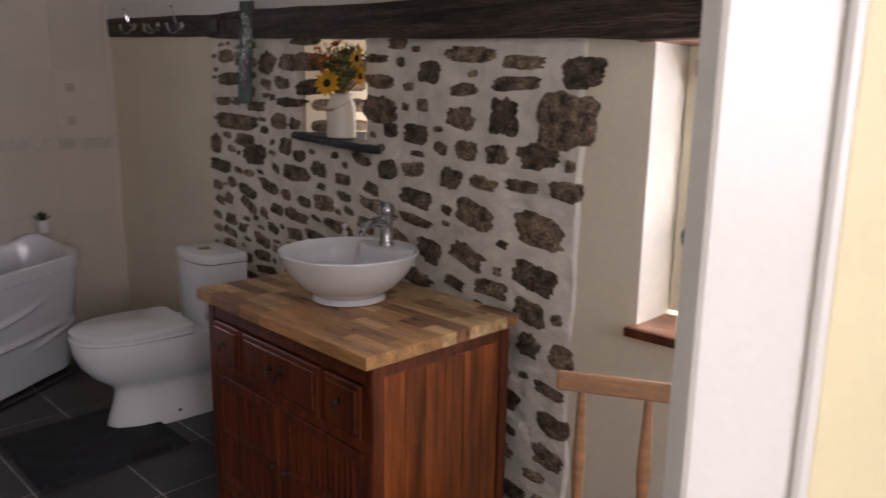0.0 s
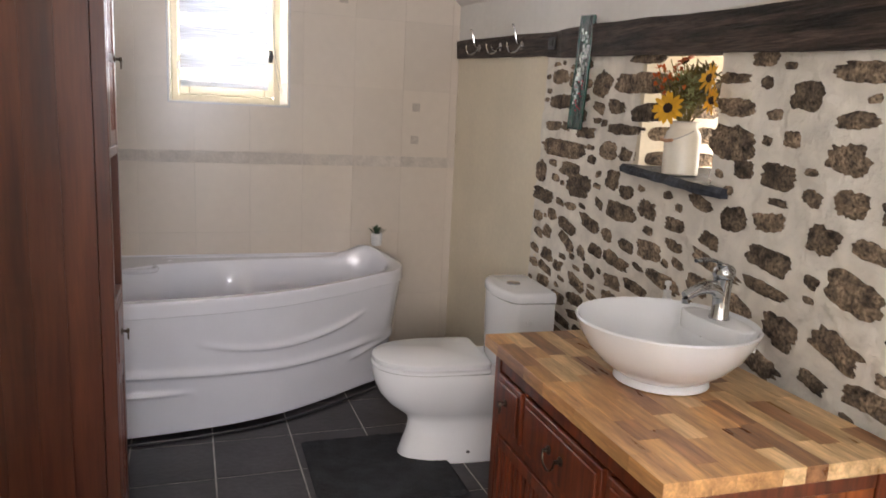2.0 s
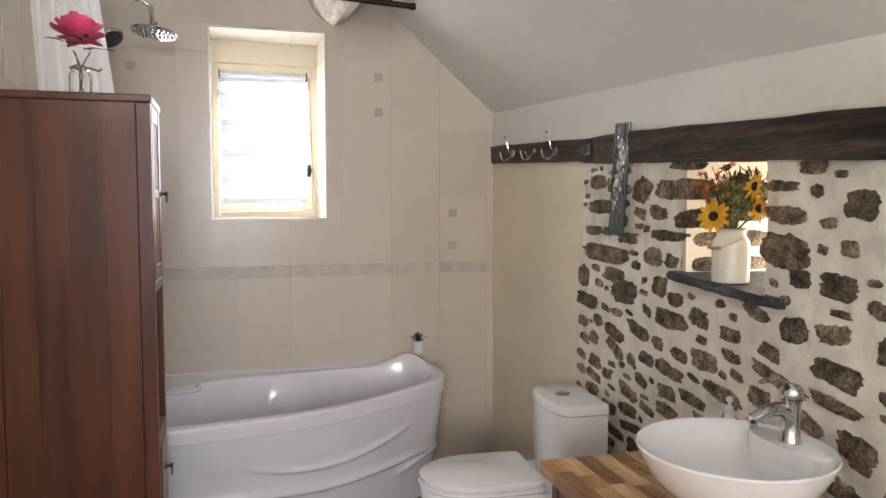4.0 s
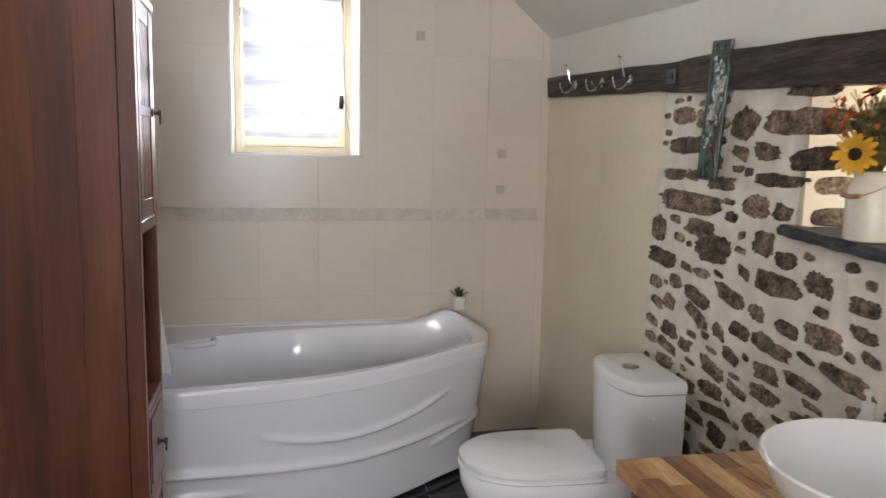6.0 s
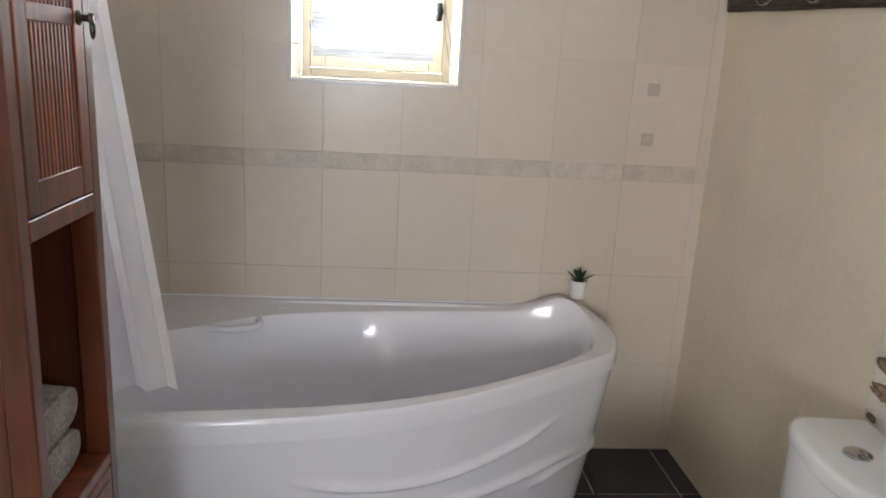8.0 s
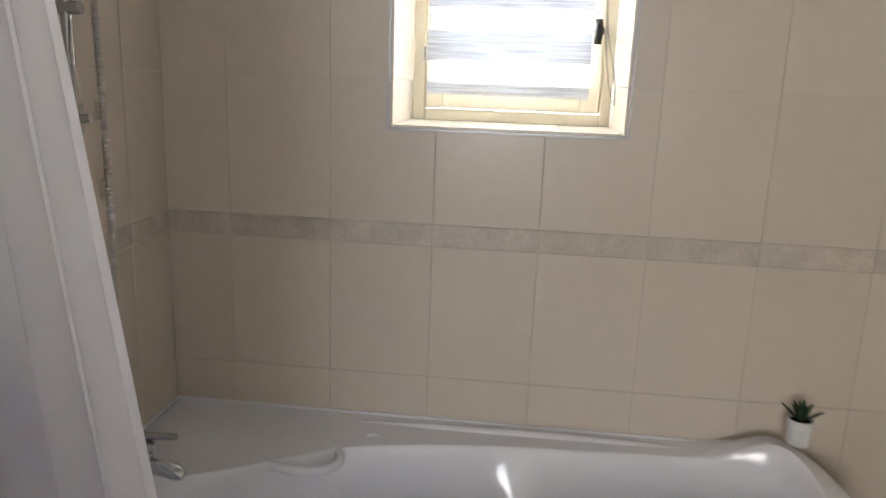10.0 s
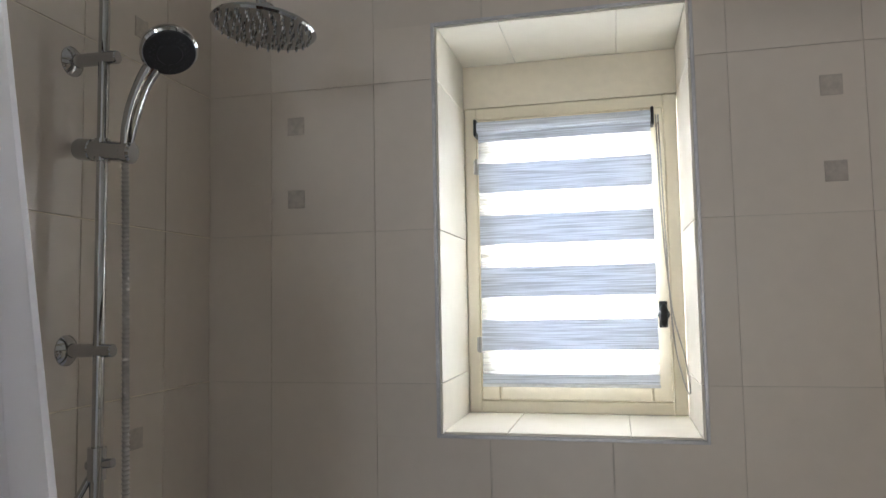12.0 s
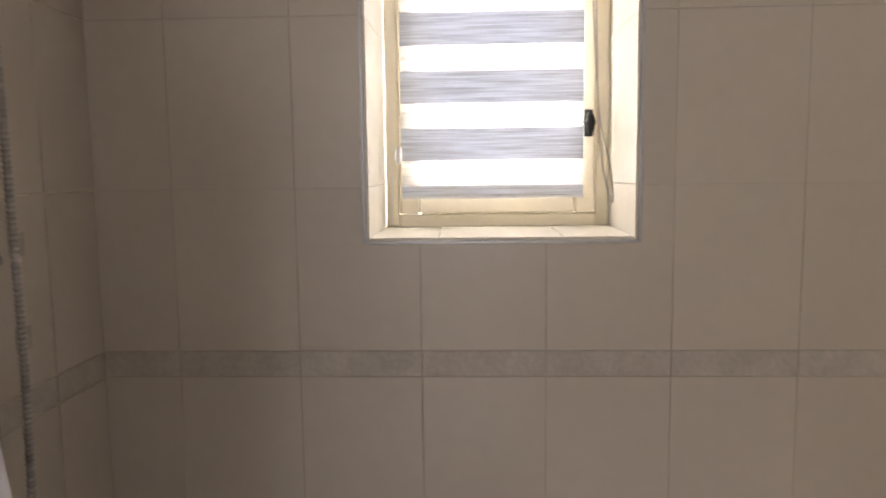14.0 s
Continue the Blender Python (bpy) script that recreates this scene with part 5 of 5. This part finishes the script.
part("latch_plate", bmb(-0.003, 0.0, -0.011, 0.011, 0.90, 1.02, 0.001), STEEL, d2, "worn steel latch plate")
part("knob", lathe(bmesh.new(), [(0.008, 0), (0.008, 0.03), (0.022, 0.038), (0.026, 0.05), (0.018, 0.062), (0.004, 0.065)], 24, m=pose(0.06, -0.022, 0.97, 90)), STEEL, d2, "round metal knob", True)

# outside: trees and hedge
random.seed(21)


def tree(x, y, h, r):
    t = thing("tree", (x, y, -0.5), "broad leafy green tree standing on the grass", "tree", "trees outside")
    bm = bmesh.new()
    tube(bm, [(0, 0, 0), (0.05, 0.02, h * 0.3), (0.0, 0.1, h * 0.7)], [0.16, 0.12, 0.04], 8)
    for k in range(5):
        a = k * 1.3
        tube(bm, [(0, 0, h * (0.25 + 0.08 * k)), (r * 0.6 * math.cos(a), r * 0.6 * math.sin(a), h * (0.45 + 0.09 * k))], [0.06, 0.02], 6)
    part("trunk", bm, BARK, t, "brown trunk with limbs")
    bm = bmesh.new()
    for k in range(1500):
        d = Vector((random.gauss(0, 1), random.gauss(0, 1), random.gauss(0, 1))).normalized() * random.uniform(0.45, 1) ** 0.6
        c = Vector((d.x * r, d.y * r, h * 0.62 + d.z * h * 0.38))
        s = 0.22
        q = [c + Vector((random.uniform(-s, s), random.uniform(-s, s), random.uniform(-s, s))) for _ in range(4)]
        bm.faces.new([bm.verts.new(p) for p in q])
    part("crown", bm, FOLIAGE, t, "uneven green crown", kind="stuff")


for x, y, h, r in ((-4, 14, 5, 2.4), (0.5, 17, 6, 2.8), (4, 15, 4.6, 2.2), (-8, 17, 6, 2.8), (14, -8, 5, 2.4), (15, -1, 6, 3)):
    tree(x, y, h, r)

# ---- pieces ----
wall_n, floor_ob = bpy.data.objects["wall_north"], bpy.data.objects["floor"]
wall_w = bpy.data.objects["wall_west"]
W, G = 0.28, 0.0014
J0 = -1.445
XS = [J0 + W * k for k in range(-3, 7)]
ZS = [0, 0.3735, 0.747, 1.12, 1.18, 1.5513, 1.9247, 2.298, 2.6715, 3.045]


def minus(r, h):
    """Rectangle r less rectangle h, as rectangles."""
    x0, x1, z0, z1 = r
    a0, a1, c0, c1 = h
    if a1 <= x0 or a0 >= x1 or c1 <= z0 or c0 >= z1:
        return [r]
    out = []
    m0, m1 = max(z0, c0), min(z1, c1)
    if z0 < m0:
        out.append((x0, x1, z0, m0))
    if m1 < z1:
        out.append((x0, x1, m1, z1))
    if x0 < a0:
        out.append((x0, a0, m0, m1))
    if a1 < x1:
        out.append((a1, x1, m0, m1))
    return out


for j, (z0, z1) in enumerate(zip(ZS, ZS[1:])):
    band = j == 3
    xs = [XW] + [x for x in XS if XW + 0.004 < x < -0.004] + [0.0]
    if band:
        xs = [XW] + [J0 + 0.28 * k for k in range(-2, 6) if J0 + 0.28 * k < -0.01] + [0.0]
    for a, b in zip(xs, xs[1:]):
        if z0 > ceil_z(max(a, -1.15), 0) + 0.05:
            continue
        for (p, q, r, s) in minus((a, b, z0, z1), (WIN[0] - 0.008, WIN[1] + 0.008, WIN[2] - 0.008, WIN[3] + 0.008)):
            if q - p > 0.006 and s - r > 0.006:
                clear = [0.0017 if abs(u - J0) < 1e-6 or abs(u - J0 - W) < 1e-6 else 0.0005 for u in (a, b)] + [0.0006, 0.0006]
                g = [c_ if abs(u - v) < 1e-6 else 0.0 for c_, (u, v) in zip(clear, ((p, a), (q, b), (r, z0), (s, z1)))]
                part("border_tile" if band else "tile", bmb(p + g[0], q - g[1], -0.0042 if band else -0.0035, 0.0, r + g[2], s - g[3], 0.0003), BORDER if band else TILE, wall_n)
# west wall tiles beside the bath
for j, (z0, z1) in enumerate(zip(ZS, ZS[1:])):
    band = j == 3
    ys = [-0.005, -0.20, -0.48, -0.76, -1.04, -1.25]
    for a, b in zip(ys[1:], ys):
        part("border_tile" if band else "tile", bmb(XW, XW + 0.0035, a + G, b - G, z0 + G, z1 - G, 0.0008), BORDER if band else TILE, wall_w)
for x, z in ((-0.245, 1.459), (-0.248, 1.276), (-0.674, 2.205), (-0.674, 2.015), (-1.937, 2.205), (-1.936, 2.015)):
    part("inset_tile", bmb(x - 0.023, x + 0.023, -0.0055, -0.002, z - 0.023, z + 0.023, 0.001), INSET, wall_n, "small grey inset square")
for y, z in ((-0.30, 1.46), (-0.30, 1.28), (-0.30, 2.38)):
    part("inset_tile", bmb(XW + 0.002, XW + 0.0055, y - 0.023, y + 0.023, z - 0.023, z + 0.023, 0.001), INSET, wall_w, "small grey inset square")
# reveal tiles of the window opening
x0, x1, z0, z1 = WIN
for a, b in ((x0 + 0.007, x0 + 0.16), (x0 + 0.16, x0 + 0.44), (x0 + 0.44, x1 - 0.007)):
    part("tile", bmb(a + G / 2, b - G / 2, -0.004, FY - 0.002, z0, z0 + 0.006, 0.001), TILEL, wall_n, "cream reveal tile")
    part("tile", bmb(a + G / 2, b - G / 2, -0.004, FY - 0.002, z1 - 0.006, z1, 0.001), TILEL, wall_n, "cream reveal tile")
zc = [z0, z0 + 0.12, z0 + 0.49, z0 + 0.86, z1]
for a, b in zip(zc, zc[1:]):
    part("tile", bmb(x0, x0 + 0.006, -0.004, FY - 0.002, a + G / 2, b - G / 2, 0.001), TILEL, wall_n, "cream reveal tile")
    part("tile", bmb(x1 - 0.006, x1, -0.004, FY - 0.002, a + G / 2, b - G / 2, 0.001), TILEL, wall_n, "cream reveal tile")
# floor tiles
FP = 0.328
fx = [-1.123 - 0.0 + FP * k for k in range(-5, 6)]
fm = {}
me_t = None
for i in range(-4, 5):
    for j in range(-1, 21):
        xa, yb = -1.065 + FP * i, -0.336 - FP * (j - 1)
        a, b, c, d = max(xa, XW), min(xa + FP, 0.0), yb - FP, min(yb, 0.0)
        if b - a < 0.01 or d - c < 0.01:
            continue
        key = (round(b - a, 3), round(d - c, 3))
        if key not in fm:
            bm = bmb(0.0032, b - a - 0.0032, 0.0032, d - c - 0.0032, -0.008, 0.0, 0.001)
            me = bpy.data.meshes.new("floor_tile")
            bm.to_mesh(me), bm.free()
            me.materials.append(SLATE)
            fm[key] = me
        t = new("floor_tile", fm[key])
        t.location = (a, c, -0.0005 * random.random())
        t.parent = floor_ob


# rubble stones, laid without overlap; large ones first
def stone(y, z, w, h, lean=0.0):
    n = 60
    bm = bmesh.new()
    sd_ = random.uniform(0, 99)
    ex = random.uniform(2.4, 4.6)
    rg = random.uniform(0.13, 0.24)

    def outline(k, dx, rag):
        out = []
        for i in range(n):
            a = 2 * math.pi * i / n
            c, s = math.cos(a), math.sin(a)
            r = (abs(c) ** ex + abs(s) ** ex) ** (-1 / ex)
            r *= 1 + 0.26 * noise.noise(Vector((c * 1.2, s * 1.2, sd_))) + rag * noise.noise(Vector((c * 4, s * 4, sd_ + 3))) + 0.4 * rag * noise.noise(Vector((c * 12, s * 12, sd_ + 7)))
            u, v = k * r * c * w / 2, k * r * s * h / 2
            yy, zz = y + u * math.cos(lean) - v * math.sin(lean), z + u * math.sin(lean) + v * math.cos(lean)
            out.append((wall_x(yy, zz) + dx, yy, zz))
        return out
    pr = random.uniform(0.001, 0.006)
    rings(bm, [outline(1.02, 0.02, rg), outline(1.0, -0.001, rg), outline(0.88, -pr, rg), outline(0.5, -pr - 0.002, rg)], False, True)
    part("stone", bm, STONE, render_ob, "", True)


render_ob = bpy.data.objects["wall_render"]
random.seed(31)
placed = []
NEAR_WINDOW = [(-3.20, 1.50, 0.13, 0.09), (-3.15, 1.36, 0.20, 0.16), (-2.92, 1.37, 0.12, 0.11), (-2.74, 1.36, 0.12, 0.08), (-3.06, 1.26, 0.15, 0.08), (-2.70, 1.16, 0.10, 0.07), (-3.00, 1.16, 0.13, 0.04), (-3.16, 1.16, 0.11, 0.06), (-2.81, 1.05, 0.16, 0.08), (-3.07, 1.03, 0.18, 0.10), (-2.78, 0.91, 0.16, 0.07), (-3.06, 0.88, 0.17, 0.09), (-2.96, 1.47, 0.18, 0.04), (-2.99, 1.53, 0.15, 0.04), (-2.89, 1.25, 0.09, 0.06), (-2.53, 1.08, 0.16, 0.06), (-2.75, 1.45, 0.11, 0.04), (-2.59, 0.90, 0.12, 0.08), (-2.53, 1.00, 0.16, 0.04), (-3.05, 0.66, 0.08, 0.08), (-3.17, 0.65, 0.09, 0.08), (-3.15, 0.42, 0.11, 0.08), (-3.13, 0.53, 0.11, 0.04), (-3.14, 0.31, 0.12, 0.07)]
NEAR_NICHE = [(-1.28, 1.60, 0.14, 0.06), (-1.31, 1.50, 0.20, 0.06), (-1.61, 1.56, 0.12, 0.09), (-1.85, 1.56, 0.30, 0.07), (-1.88, 1.64, 0.17, 0.03), (-1.72, 1.48, 0.13, 0.05), (-1.90, 1.46, 0.15, 0.06), (-1.24, 1.40, 0.14, 0.04), (-1.78, 1.40, 0.19, 0.04), (-1.33, 1.31, 0.37, 0.07), (-1.70, 1.32, 0.12, 0.07), (-1.52, 1.38, 0.13, 0.04), (-1.42, 1.23, 0.16, 0.06), (-1.15, 1.20, 0.10, 0.09), (-1.74, 1.22, 0.10, 0.07), (-1.19, 1.10, 0.19, 0.06), (-1.50, 1.17, 0.20, 0.09), (-2.33, 1.56, 0.12, 0.03), (-2.34, 1.48, 0.15, 0.05), (-2.34, 1.38, 0.18, 0.10), (-2.43, 1.61, 0.10, 0.04), (-2.56, 1.40, 0.06, 0.04), (-2.40, 1.31, 0.07, 0.05), (-2.53, 1.30, 0.13, 0.07)]


def free(y, z, w, h):
    if z + h / 2 > 1.735 + 0.046 * y - 0.01 or z - h / 2 < 0.02:
        return False
    if y + w / 2 > edge_l(z) - 0.012 or y - w / 2 < edge_r(z) + 0.012:
        return False
    a0, a1, c0, c1 = NICHE
    if y + w / 2 > a0 - 0.012 and y - w / 2 < a1 + 0.012 and z + h / 2 > c0 - 0.035 and z - h / 2 < c1 + 0.01:
        return False
    for (b, c, e, f) in placed:
        gap = 0.006 + 0.014 * min(1, max(0, (-1.3 - y) / 1.5))
        if abs(y - b) < (w + e) / 2 + gap and abs(z - c) < (h + f) / 2 + gap * 0.6 + 0.008:
            return False
    return True


for y, z, w, h in NEAR_WINDOW + NEAR_NICHE:
    placed.append((y, z, w, h))
    stone(y, z, w, h, random.uniform(-0.05, 0.1) + (0.2 if z < 1.1 and y < -2.4 else 0))
for k in range(14000):
    y, z = random.uniform(-3.2, -1.05), random.uniform(0.03, 1.66)
    f = min(1, max(0, (-1.3 - y) / 1.8))
    shrink = 1 - 0.40 * min(1, k / 8000)
    big = random.random() ** 1.6
    w = (0.085 + 0.010 * f + big * (0.10 + 0.02 * f)) * shrink
    h = min(w * 0.7, (0.036 + 0.012 * f + random.random() * (0.020 + 0.020 * f)) * shrink)
    if k > 7500:
        w, h = w * 0.6, h * 0.72
    if free(y, z, w, h):
        placed.append((y, z, w, h))
        stone(y, z, w, h, random.gauss(0, 0.12) + (0.16 if z < 1.1 else 0.04))
